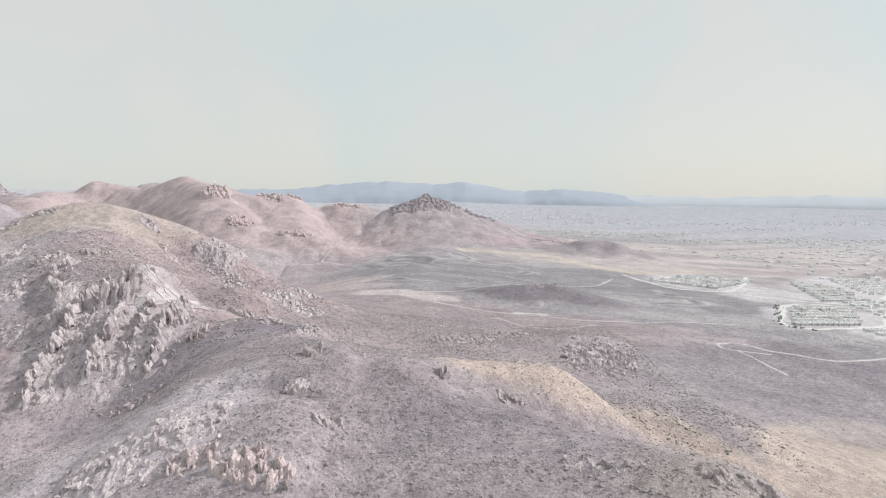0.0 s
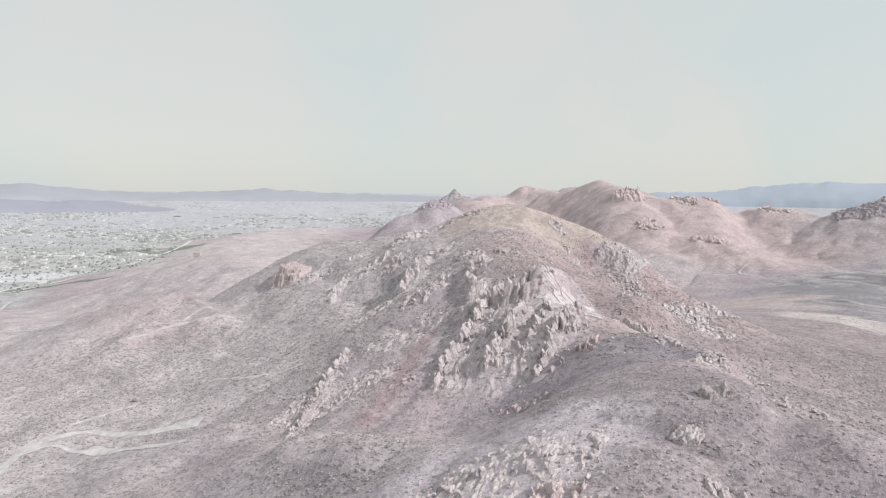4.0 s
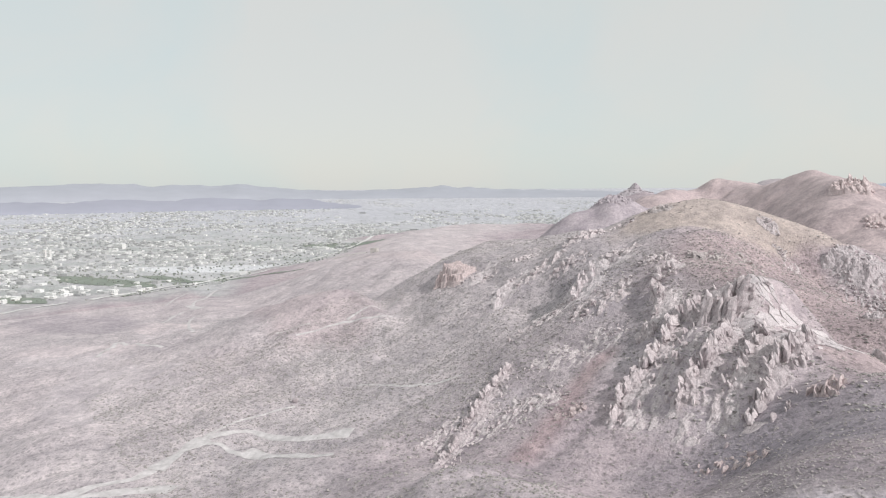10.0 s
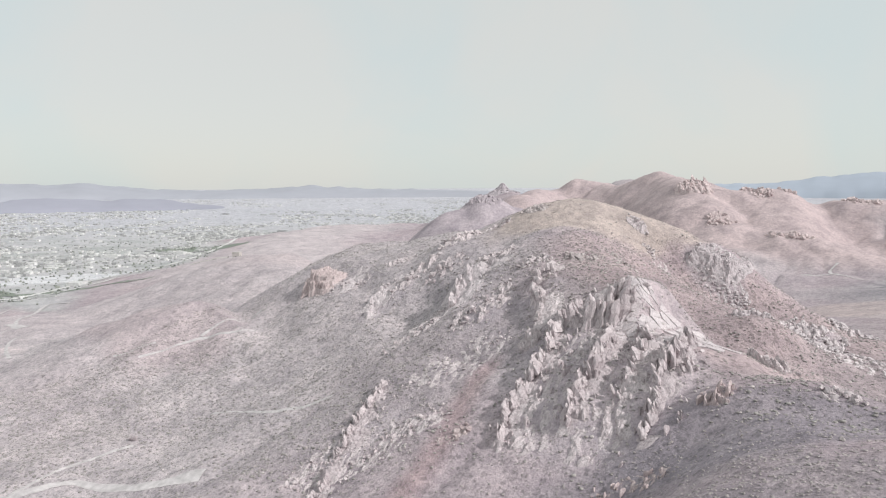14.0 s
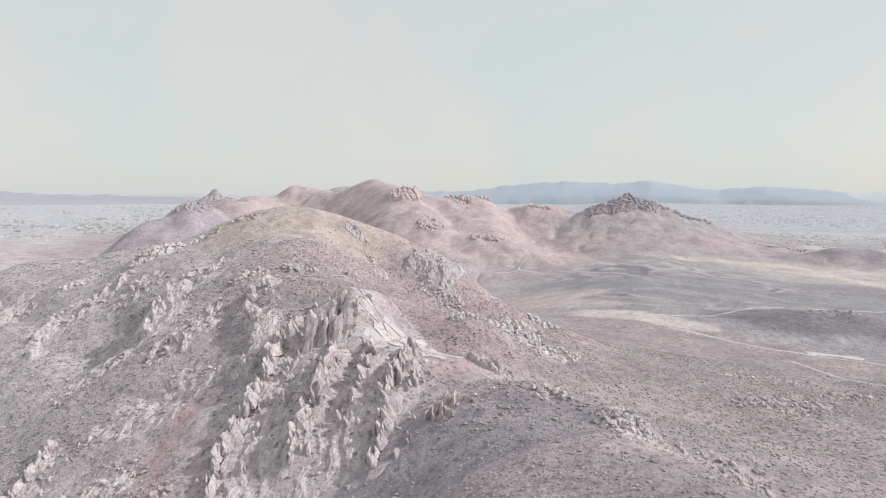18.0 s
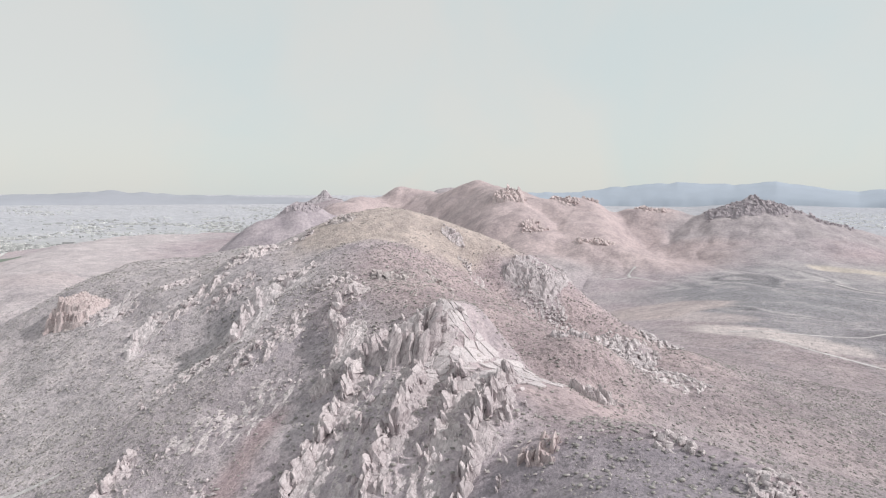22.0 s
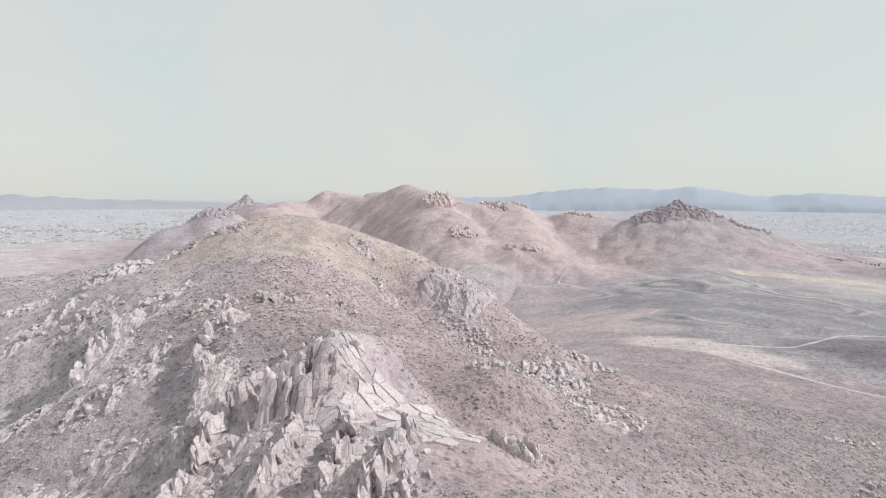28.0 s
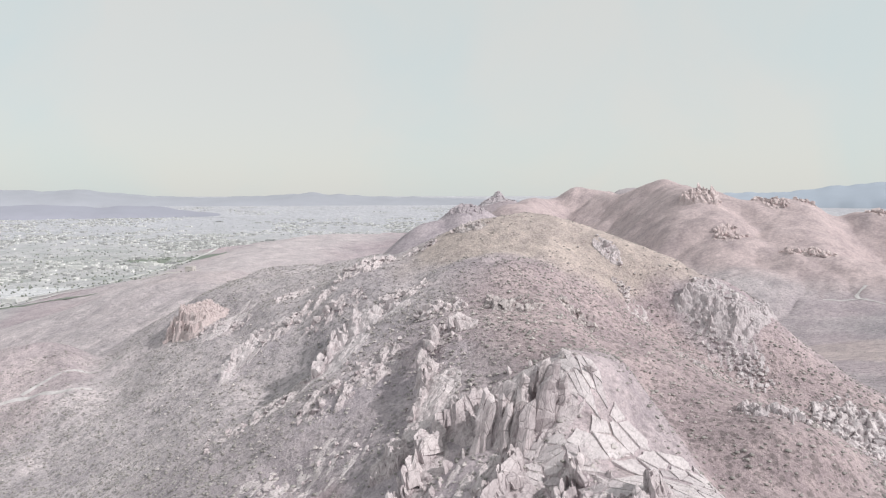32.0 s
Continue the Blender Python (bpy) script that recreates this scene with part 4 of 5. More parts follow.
# the great outcrop on the near end of the ridge
def column(top, x, y, tall, wide, seed, tip=0.5):
    """A standing column of rock that leans back against the cliff behind it."""
    dice = np.random.default_rng(seed)
    sides, levels = 6, (0.0, 0.3, 0.55, 0.75, 0.93)
    spoke = dice.uniform(0.7, 1.2, sides)
    pts = []
    for up in levels:
        shrink = (1.2 - (1.2 - tip) * up) * (1.0 if up < 0.9 else 0.72) * dice.uniform(0.85, 1.15)
        mid = dice.normal(scale=0.16, size=2)
        for k in range(sides):
            a = 2 * math.pi * (k + 0.3 * dice.uniform()) / sides
            r = shrink * spoke[k] * dice.uniform(0.8, 1.15)
            pts.append((mid[0] + r * math.cos(a), mid[1] + 1.2 * r * math.sin(a), 2 * up - 1 + dice.normal(scale=0.05)))
    pts.append((dice.normal(scale=0.3), dice.normal(scale=0.3), 1.05))
    f = []
    for r in range(len(levels) - 1):
        for k in range(sides):
            a, b = r * sides + k, r * sides + (k + 1) % sides
            f += [(a, b, b + sides), (a, b + sides, a + sides)]
    last = (len(levels) - 1) * sides
    f += [(last + k, last + (k + 1) % sides, len(pts) - 1) for k in range(sides)]
    v = np.array(pts) * (wide, wide, tall / 2)
    up = (np.array(pts)[:, 2:] + 1) / 2
    v[:, 0] += 0.03 * tall * up[:, 0]
    v[:, 1] += 0.17 * tall * up[:, 0]
    ob = new("rock_column", soup("rock_column", v, f, M_ROCK))
    ob.parent = top
    ob.location = (x - top.location.x, y - top.location.y, z_at(x, y) - 1.5 + tall / 2 - top.location.z)


tower = craggy("tall fluted pale rock towers at the head of the ridge", -154, 297, 13, 13, 0, 4.0, 1.4, 6, 1, 2.4, (C, P), M_ROCK, 3, extra=tower_face)
TOWERS = np.random.default_rng(77)
for n, (count, back, high) in enumerate(((8, 0.0, -2.5), (6, 4.5, 0.8), (5, 10.0, 3.0))):
    for k in range(count):
        u = (k + TOWERS.uniform(0.2, 0.8)) / count
        x, y = -160 + 11 * u + 0.25 * back, 281 + 5 * u + back + TOWERS.normal(scale=0.9)
        peak = 112 + 7.5 * math.sin(math.pi * min(0.2 + 0.75 * u, 0.62)) ** 2 + high + TOWERS.normal(scale=1.8)
        column(tower, x, y, max(peak - z_at(x, y) + 1.5, 4.0), TOWERS.uniform(1.0, 1.9), 200 + 10 * n + k, TOWERS.uniform(0.6, 0.95))
hogback("long jagged crest of pale rock fins", [(-168, 293, 5.0), (-170, 282, 8.0), (-170, 275, 7.5), (-167, 264, 6.0), (-166, 248, 4.5), (-165, 237, 4.0), (-160, 227, 2.0)], 80, 1.0, 3.2, 301, east=10)
hogback("jagged crest of pale rock fins above a shaded hollow", [(-150, 283, 2.5), (-147, 275, 6.0), (-145, 265, 8.0), (-144, 256, 6.5), (-144, 245, 4.0), (-142, 237, 2.0)], 64, 1.0, 3.2, 303, east=11)
hogback("short crest of pale fins on a bare slope", [(-139, 288, 3.3), (-134, 271, 5.5), (-131, 256, 5.5), (-131, 247, 3.3)], 44, 0.8, 2.8, 305, east=11)
hogback("jagged crest of pale pinnacles below the rock pavement", [(-123, 288, 5.0), (-122, 269, 8.0), (-121, 256, 6.0), (-119, 249, 4.0), (-118, 238, 2.5)], 64, 1.0, 3.2, 307, east=10)
hogback("big blocky pale outcrop with a shaded face", [(-241, 331, 4.0), (-251, 323, 9.0), (-246, 307, 9.0), (-239, 294, 4.0)], 26, 1.0, 3.0, 309, M_SLAB, 15, kinds=(C, F, B))
hogback("massive pale outcrop on the west slope", [(-305, 326, 2.0), (-309, 316, 4.5), (-309, 307, 6.5), (-303, 298, 3.0)], 12, 0.9, 2.6, 311, M_SLAB, 10, kinds=(C, B))
hogback("ragged pale crest below the ridge top", [(-196, 320, 3.6), (-199, 311, 7.2), (-196, 301, 8.4), (-186, 292, 4.8), (-184, 285, 2.4)], 34, 1.0, 3.2, 313, east=12, kinds=(F, C, P))
hogback("broad pale rock rib beside a red gully", [(-233, 247, 2.6), (-227, 227, 4.5), (-216, 208, 3.9), (-213, 201, 3.9), (-204, 184, 2.6)], 70, 0.7, 2.0, 315, east=11)
craggy("low pale ledges on a bare rocky slope", -144, 257, 26, 33, 0, 5.0, 2.6, 30, 0.8, 2.2, (F, F, P), M_ROCK, 5)
craggy("row of pale pinnacles below the rock pavement", -127, 272, 16, 5, -33, 4.0, 5.0, 14, 1.2, 3.6, (P, F), M_ROCK, 7)
craggy("red rocks in a gully", -177, 226, 6, 3.5, 60, 2.8, 2.4, 12, 0.6, 1.8, (F, C), M_RED, 33)
craggy("small cluster of pale pinnacles on the west slope", -180, 275, 4.5, 5, 40, 3.4, 6.5, 5, 1, 3, (P,), M_ROCK, 19, lift=0.3)
craggy("low pale rocks below the ridge crest", -212, 327, 8, 5, 40, 3.6, 4.0, 10, 0.8, 2.4, (C, B), M_ROCK, 25)
craggy("low pale rocks near the ridge crest", -191, 337, 10, 5, 15, 3.4, 3.6, 12, 0.8, 2.4, (C, B), M_GREY, 27)
craggy("low pale rocks near the ridge crest", -180, 359, 8, 4, 10, 3.2, 3.0, 10, 0.7, 2, (C, B), M_GREY, 29)
craggy("dark red standing rocks at the edge of the pavement", -102, 253, 5, 5, 50, 3.0, 4.5, 8, 1, 2.8, (F, P), M_RED, 31)
craggy("pale standing rocks on the east shoulder", -102, 305, 9, 4.5, -15, 3.6, 6.0, 8, 1, 3, (P, C), M_ROCK, 33, lift=0.25)
craggy("broken pale ledges on the west slope", -207, 264, 24, 12, 60, 4.5, 0.9, 16, 0.5, 1.2, (F, F, B), M_ROCK, 35)
craggy("broad patch of pale rubble beside a red gully", -208, 214, 30, 13, 52, 3.0, 1.7, 60, 0.5, 1.5, (F, B, F), M_ROCK, 34)
craggy("pale ledges on the slope below the crest", -250, 285, 18, 9, 60, 4.0, 2.4, 14, 0.6, 1.6, (B, F), M_ROCK, 36)
# the west slope
craggy("reddish fluted cliff standing out of the slope", -370, 319, 13, 12, 16, 5.0, 1.6, 8, 1.0, 2.6, (C, B), M_RED, 37, extra=bluff(-369, 318, 12, 8, 16, 104, 1.5, 37, 15))
craggy("pale broken rock beside a reddish cliff", -346, 322, 13, 9, 25, 4.0, 2.6, 10, 0.7, 2, (C, B), M_ROCK, 39)
craggy("pale rocks in a line up the slope", -294, 328, 15, 6, 62, 4.2, 5.0, 14, 0.8, 2.5, (C, B), M_ROCK, 43)
craggy("pale ledges stepping down beside a big outcrop", -219, 295, 17, 9, 62, 4.0, 4.2, 30, 0.6, 1.8, (F, B), M_ROCK, 47)
craggy("pale rocks above a big outcrop", -246, 342, 11, 6, 20, 4.0, 4.6, 10, 0.8, 2.5, (C, B), M_ROCK, 49)
craggy("pale rocks on the upper west slope", -274, 332, 12, 6, 50, 4.4, 5.5, 10, 0.8, 2.8, (C, B), M_ROCK, 51)
craggy("pale rocks on the upper west slope", -284, 356, 14, 6, 55, 4.2, 4.8, 12, 0.8, 2.6, (C, B), M_ROCK, 53)
craggy("pale rocks on the upper west slope", -271, 376, 8, 4, 30, 3.4, 3.2, 8, 0.7, 2, (C, B), M_ROCK, 55)
craggy("pale rocks on the upper west slope", -324, 346, 11, 6, 30, 3.6, 3.4, 10, 0.7, 2, (C, B), M_ROCK, 57)
craggy("low reddish ledge in a gully", -113, 222, 10, 4, 20, 3.2, 1.8, 8, 0.6, 1.6, (F, F), M_RED, 64)
craggy("reddish ledges low on the west flank", -505, 300, 22, 7, 20, 4.0, 3.0, 10, 0.8, 2, (B, C), M_RED, 65)
craggy("pale crag on the skyline of the west spur", -520, 388, 16, 7, 10, 4.5, 3.6, 8, 0.8, 2.4, (C, B), M_ROCK, 67)
# the crest and the east slope
craggy("dark boulders on the crest", -252, 389, 9, 5, 15, 3.0, 3.0, 8, 0.8, 2, (C, B), M_GREY, 69, lift=0.2)
craggy("craggy pale rocks on the crest", -199, 413, 8, 4, -20, 3.2, 2.6, 5, 0.8, 2, (B, C), M_ROCK, 71, lift=0.2)
craggy("low rocks trailing off the crest", -186, 402, 6, 3, -20, 3.0, 2.0, 5, 0.6, 1.6, (C, B), M_GREY, 73)
craggy("white cliffs above a boulder field", -156, 420, 14, 12, -10, 3.4, 2.6, 26, 0.6, 2.4, (C, B, P), M_SLAB, 75, extra=bluff(-156, 419, 12, 8, -12, 121.8, 5.0, 75, 5.8))
craggy("white boulder field below small cliffs", -147, 408, 14, 9, -20, 3.0, 1.4, 60, 0.5, 1.6, (B, C), M_SLAB, 77)
craggy("pale blocks half way down the east slope", -119, 350, 9, 7, -10, 3.4, 4.4, 16, 0.8, 2.4, (P, C), M_SLAB, 79)
craggy("sprawling pile of pale blocks on the east slope", -108, 398, 15, 21, -25, 4.0, 4.6, 110, 0.6, 2.4, (C, B, P), M_SLAB, 81)
craggy("scattered pale blocks below a rock pile", -84, 366, 14, 18, -25, 3.0, 1.6, 60, 0.4, 1.3, (B, C), M_SLAB, 149)
craggy("pale blocks on the east slope", -95, 433, 11, 9, 0, 3.8, 3.8, 30, 0.8, 2.2, (C, B), M_SLAB, 83)
craggy("low pale rocks below the crest", -180, 400, 10, 5, -30, 3.0, 1.4, 16, 0.5, 1.3, (B, C), M_ROCK, 85)
craggy("low pale rocks below the crest", -150, 385, 12, 6, -30, 3.0, 1.2, 16, 0.5, 1.2, (B,), M_ROCK, 87)
craggy("low rocky mound among scrub", 14, 381, 25, 12, 15, 3.2, 2.8, 60, 0.5, 1.6, (B, F), M_ROCK, 89)
craggy("line of pale rocks among scrub", 47, 413, 18, 5, 25, 3.2, 3.2, 22, 0.6, 1.8, (B, F), M_ROCK, 91)
craggy("steep patch of pale upright rocks", 96, 365, 22, 46, -18, 4.4, 3.4, 170, 0.9, 3.2, (F, P, F, B), M_SLAB, 93)
craggy("band of low pale rocks", 19, 434, 24, 6, 5, 3.2, 2.2, 30, 0.5, 1.5, (B,), M_ROCK, 95)
craggy("low whitish rocks on the saddle", -74, 261, 6, 5, 0, 3.2, 2.6, 10, 0.6, 1.8, (B, C), M_ROCK, 97)
craggy("pale rocky patch above the saddle", -58, 302, 16, 11, -30, 3.4, 2.4, 36, 0.5, 1.6, (B, F), M_ROCK, 99)
craggy("pale rocky patch above the saddle", -32, 279, 18, 10, -20, 3.2, 2.0, 32, 0.5, 1.5, (B, F), M_ROCK, 101)
# the nearest ridge
craggy("small group of brownish rocks on the near ridge", -40, 186, 3.5, 3, 20, 3.0, 4.5, 3, 0.8, 2, (C,), M_GREY, 103, lift=0.3)
craggy("small group of pale rocks on the near ridge", -41, 168, 3.5, 3, 20, 2.8, 3.4, 4, 0.7, 1.6, (C, B), M_ROCK, 105, lift=0.3)
craggy("small group of pale rocks on the near ridge", -30, 156, 4, 3, 20, 2.8, 3.6, 4, 0.7, 1.8, (C, P), M_ROCK, 107, lift=0.3)
outcrop("dark pointed rocks standing on the near ridge", 1, 180, 1.8, 1.2, 80, 9, 2, 5, (F, P), M_GREY)
craggy("low dark rocks on the near ridge", 21, 184, 5, 3, 10, 2.8, 2.4, 4, 0.6, 1.6, (C, B), M_GREY, 109)
craggy("cluster of upright pinkish columns", -43, 137, 10, 5, -12, 2.8, 5.4, 12, 0.8, 2.2, (P, F), M_PINK, 111, lift=0.2)
craggy("upright pinkish columns and slabs", -59, 142, 7, 5, 10, 3.4, 4.6, 6, 0.8, 2.4, (P, F), M_PINK, 113)
craggy("pale slabs above a dry gully", -77, 149, 24, 12, 28, 3.6, 2.0, 56, 0.5, 1.6, (F, F, B), M_ROCK, 115)
craggy("broken grey ledge across the near ridge", 36, 132, 10, 3, -20, 3.4, 1.0, 5, 0.5, 1.2, (C, F), M_GREY, 117)
craggy("broken grey ledge across the near ridge", 65, 119, 12, 4, -25, 3.6, 2.0, 8, 0.8, 2, (C, F), M_GREY, 119)
craggy("pale rocks on the far side of the near ridge", 18, 214, 22, 6, -10, 3.2, 1.8, 20, 0.5, 1.4, (B,), M_ROCK, 121)
craggy("pale rock patch on the near saddle", -54, 242, 6, 17, 10, 3.2, 2.2, 40, 0.5, 1.7, (B, F), M_ROCK, 147)
# crags of the far hills
craggy("pink rocky crag near the summit of a far hill", -448, 1208, 34, 30, -20, 11, 17, 24, 2.5, 6, (C, C, P), M_PINK, 123, lift=0.35)
craggy("grey rocky cap of an isolated hill", -44, 1322, 72, 50, 5, 9, 8, 110, 2.0, 5.5, (C, B), M_FARROCK, 125, lift=0.35)
craggy("rocky shoulder of an isolated hill", 28, 1322, 50, 20, -10, 8, 5, 8, 3, 6, (C,), M_FARROCK, 127)
craggy("rocky shoulder of an isolated hill", 78, 1318, 36, 14, -10, 7, 5, 6, 3, 6, (C,), M_FARROCK, 129)
craggy("rocky flat-topped knob on a far saddle", -212, 1348, 32, 20, 5, 9, 6, 16, 3, 7, (C, B), M_PINK, 131, lift=0.2)
craggy("reddish crags along a far ridge", -356, 1254, 34, 18, -10, 7, 7, 12, 3, 7, (C,), M_PINK, 133)
craggy("reddish crags along a far ridge", -318, 1300, 22, 12, -20, 7, 4, 6, 3, 7, (C,), M_PINK, 135)
craggy("reddish crags on a far foothill", -258, 1056, 34, 18, 0, 7, 7, 14, 3, 7, (C,), M_PINK, 137)
craggy("reddish crags on a far foothill", -360, 1074, 20, 28, 0, 7, 7, 14, 3, 7, (C,), M_PINK, 139)
craggy("grey rocky cap of a dark cone", -676, 884, 32, 28, 0, 7, 7, 26, 1.8, 4.5, (C, C, P), M_FARROCK, 141, lift=0.2)
craggy("grey rocky point of a far peak", -1122, 1542, 58, 46, 0, 9, 4, 46, 2.0, 4.5, (C, B), M_FARROCK, 143, lift=0.35)
craggy("dark rocks on top of a low hill", 102, 620, 20, 10, 0, 5, 1.8, 5, 1, 2.2, (C, B), M_GREY, 145)


def cells(seeds, bound):
    """The ground nearest to each seed, as a convex ring of corners, within a square."""
    for n, s_ in enumerate(seeds):
        ring = [np.array(q, float) for q in ((-bound, -bound), (bound, -bound), (bound, bound), (-bound, bound))]
        gaps = np.hypot(*(seeds - s_).T)
        for k in np.argsort(gaps)[1:22]:
            mid, way = (seeds[k] + s_) / 2, seeds[k] - s_
            side = [(q - mid) @ way for q in ring]
            cut = []
            for a in range(len(ring)):
                p, q, sp, sq = ring[a], ring[(a + 1) % len(ring)], side[a], side[(a + 1) % len(ring)]
                if sp <= 0:
                    cut.append(p)
                if (sp < 0) != (sq < 0):
                    cut.append(p + (q - p) * sp / (sp - sq))
            ring = cut
            if len(ring) < 3:
                break
        yield s_, ring


def pavement(label, x, y, long, wide, turn, cell, seed, stretch=1.2):
    """A bare rock floor split into slabs by cracks."""
    top = new("rock_pavement")
    z0 = z_at(x, y)
    top.location = (x, y, z0)
    tagged(top, label, "rock slabs")
    dice = np.random.default_rng(seed)
    c, s_ = math.cos(radians(turn)), math.sin(radians(turn))
    across_, down_ = np.meshgrid(np.arange(-long, long, cell * stretch), np.arange(-wide, wide, cell / stretch))
    seeds = np.stack([across_.ravel() / stretch, down_.ravel() * stretch], -1) + dice.uniform(-0.5, 0.5, (across_.size, 2)) * cell
    seeds = seeds[dice.uniform(0, 1, len(seeds)) > 0.2]  # some slabs are larger than the rest
    for mid, ring in cells(seeds, 2.2 * stretch * max(long, wide)):
        mid, ring = mid * (stretch, 1 / stretch), [q * (stretch, 1 / stretch) for q in ring]
        if (mid[0] / long) ** 2 + (mid[1] / wide) ** 2 > dice.uniform(0.5, 1.0) or len(ring) < 3:
            continue
        ring = np.array(ring)
        out = np.hypot(*(ring - mid).T)
        if out.max() > 2.6 * cell or dice.uniform() < 0.05:
            continue
        ring = mid + (ring - mid) * np.maximum(1 - dice.uniform(0.15, 0.55, len(out)) * dice.uniform(0.4, 1.2) / np.maximum(out, 0.4), 0.3)[:, None]
        # broken edges: two more corners a side, chipped inwards
        ends = np.roll(ring, -1, 0)
        worn = [mid + (ring + (ends - ring) * f - mid) * (1 - dice.uniform(-0.04, 0.13, (len(ring), 1))) for f in (0.3, 0.68)]
        ring = np.stack([ring, *worn], 1).reshape(-1, 2)
        k = len(ring)
        px, py = x + ring[:, 0] * c - ring[:, 1] * s_, y + ring[:, 0] * s_ + ring[:, 1] * c
        mx, my = px.mean(), py.mean()
        tilt = np.linalg.lstsq(np.c_[px - mx, py - my, np.ones(k)], land(px, py), rcond=None)[0] if k > 3 else np.r_[0, 0, z_at(mx, my)]
        pz = (px - mx) * tilt[0] + (py - my) * tilt[1] + tilt[2] + dice.uniform(0.35, 0.5)
        verts = []
        for shrink, drop in ((0.97, 0.0), (1.0, 0.07), (1.02, 2.2)):
            verts += [(mx + (a - mx) * shrink - x, my + (b - my) * shrink - y, h - drop - z0) for a, b, h in zip(px, py, pz)]
        verts.append((mx - x, my - y, pz.mean() - z0 + 0.03))
        tris = [(3 * k, a, (a + 1) % k) for a in range(k)]
        for r in (0, 1):
            for a in range(k):
                b = (a + 1) % k
                tris += [(k * r + a, k * r + k + a, k * r + k + b), (k * r + a, k * r + k + b, k * r + b)]
        ob = new("slab", soup("slab", verts, tris, M_SLAB))
        ob.parent = top
    return top


pavement("smooth white rock slope split by long dark cracks", -147, 300, 10, 9, -22, 3.0, 3, 1.7)
pavement("white rock pavement split by dark cracks", -125, 298, 21, 17, 38, 3.9, 4, 1.25)
pavement("pale rock slabs in a hollow below fluted towers", -143, 285, 9, 6, 30, 2.2, 6, 1.5)
pavement("white rock slabs among pinnacles", -133, 272, 9, 6, 20, 2.6, 5, 1.4)
pavement("broad pale slabs with a shaded edge on the west slope", -304, 314, 17, 6.5, 97, 3.4, 8, 1.4)
pavement("low pale slabs beside a reddish cliff", -349, 326, 20, 7, 108, 3.0, 9, 1.4)


# ---- loose stones and scrub ----
def strewn(count, box, keep, dice):
    """Random places in a box, kept with the chance that keep(x, y) gives."""
    x, y = dice.uniform(box[0], box[1], count), dice.uniform(box[2], box[3], count)
    ok = dice.uniform(0, 1, count) < keep(x, y)
    return x[ok], y[ok]


def scatter(name, x, y, size, flat, level, jitter, material, dice, sink=0.25, shade_smooth=False):
    """Many small lumps of one mesh, each with its own shape, on the ground."""
    if level:
        v, f = BALLS[level]
    else:
        v = np.array([(1, 0, 0), (0, 1, 0), (-1, 0, 0), (0, -1, 0), (0, 0, 1), (0, 0, -0.6)], float)
        f = np.array([(0, 1, 4), (1, 2, 4), (2, 3, 4), (3, 0, 4), (1, 0, 5), (2, 1, 5), (3, 2, 5), (0, 3, 5)])
    n, k = len(x), len(v)
    a = dice.uniform(0, 2 * math.pi, n)
    w = v[None] * (1 + dice.uniform(-jitter, jitter, (n, k, 1)))
    w = w * (size[:, None, None] * np.stack([dice.uniform(0.75, 1.3, n), dice.uniform(0.75, 1.3, n), flat * dice.uniform(0.7, 1.3, n)], -1)[:, None])
    ca, sa = np.cos(a)[:, None], np.sin(a)[:, None]
    px = x[:, None] + w[..., 0] * ca - w[..., 1] * sa
    py = y[:, None] + w[..., 0] * sa + w[..., 1] * ca
    pz = (land(x, y) + size * flat * (1 - 2 * sink) * 0.8)[:, None] + w[..., 2]
    faces = (f[None] + (np.arange(n) * k)[:, None, None]).reshape(-1, 3)
    return new(name, soup(name, np.stack([px, py, pz], -1).reshape(-1, 3), faces, material, shade_smooth))


dice = np.random.default_rng(12)


def scrub_chance(x, y):
    grass = patch(x, y, -220, 414, 62, 34, 40)
    bare = (1 - smooth(10, 16, near_line(x, y, [(-141, 301), (-107, 284)]))) + (1 - smooth(6, 9, near_line(x, y, [(-150, 304), (-142, 306)])))
    for line in ([(-290, 76), (-291, 86), (-288, 96), (-295, 106), (-304, 115), (-308, 122), (-314, 130), (-312, 137), (-311, 145), (-311, 151), (-304, 154), (-294, 158), (-281, 163), (-274, 169), (-269, 175), (-262, 180)], [(-311, 122), (-308, 130), (-302, 136), (-293, 137), (-285, 141), (-275, 148), (-266, 154), (-251, 158), (-247, 164)], [(-416, 219), (-411, 238), (-409, 254), (-388, 261), (-383, 276)]):
        bare = bare + (1 - smooth(3, 5, near_line(x, y, line)))
    return np.clip(0.62 + 0.9 * fbm(x, y, 40, 4, 77) - 0.35 * grass - bare, 0.03, 1)


def on_near_ridge(x, y):
    return (y < 225 - 0.15 * x) & (x > -120)


bx, by = strewn(34000, (-440, 130, 95, 470), scrub_chance, dice)
size_ = (0.34 + 0.42 * dice.uniform(0, 1, len(bx)) ** 2)
near_ = on_near_ridge(bx, by)
size_ = np.where(near_, 0.62 * size_, size_)
tagged(scatter("scrub", bx[~near_], by[~near_], size_[~near_], 0.42, 1, 0.2, M_SCRUB, dice, shade_smooth=True), "grey-green desert scrub dotted over the slopes", "scrub", kind="stuff")
tagged(scatter("ridge_scrub", bx[near_], by[near_], size_[near_], 0.36, 1, 0.2, M_TUFT, dice, shade_smooth=True), "pale dry scrub dotted over a rounded ridge", "scrub", kind="stuff")
bx, by = strewn(100000, (-440, 130, 95, 470), scrub_chance, dice)
size_ = 0.16 + 0.3 * dice.uniform(0, 1, len(bx)) ** 1.5
near_ = on_near_ridge(bx, by)
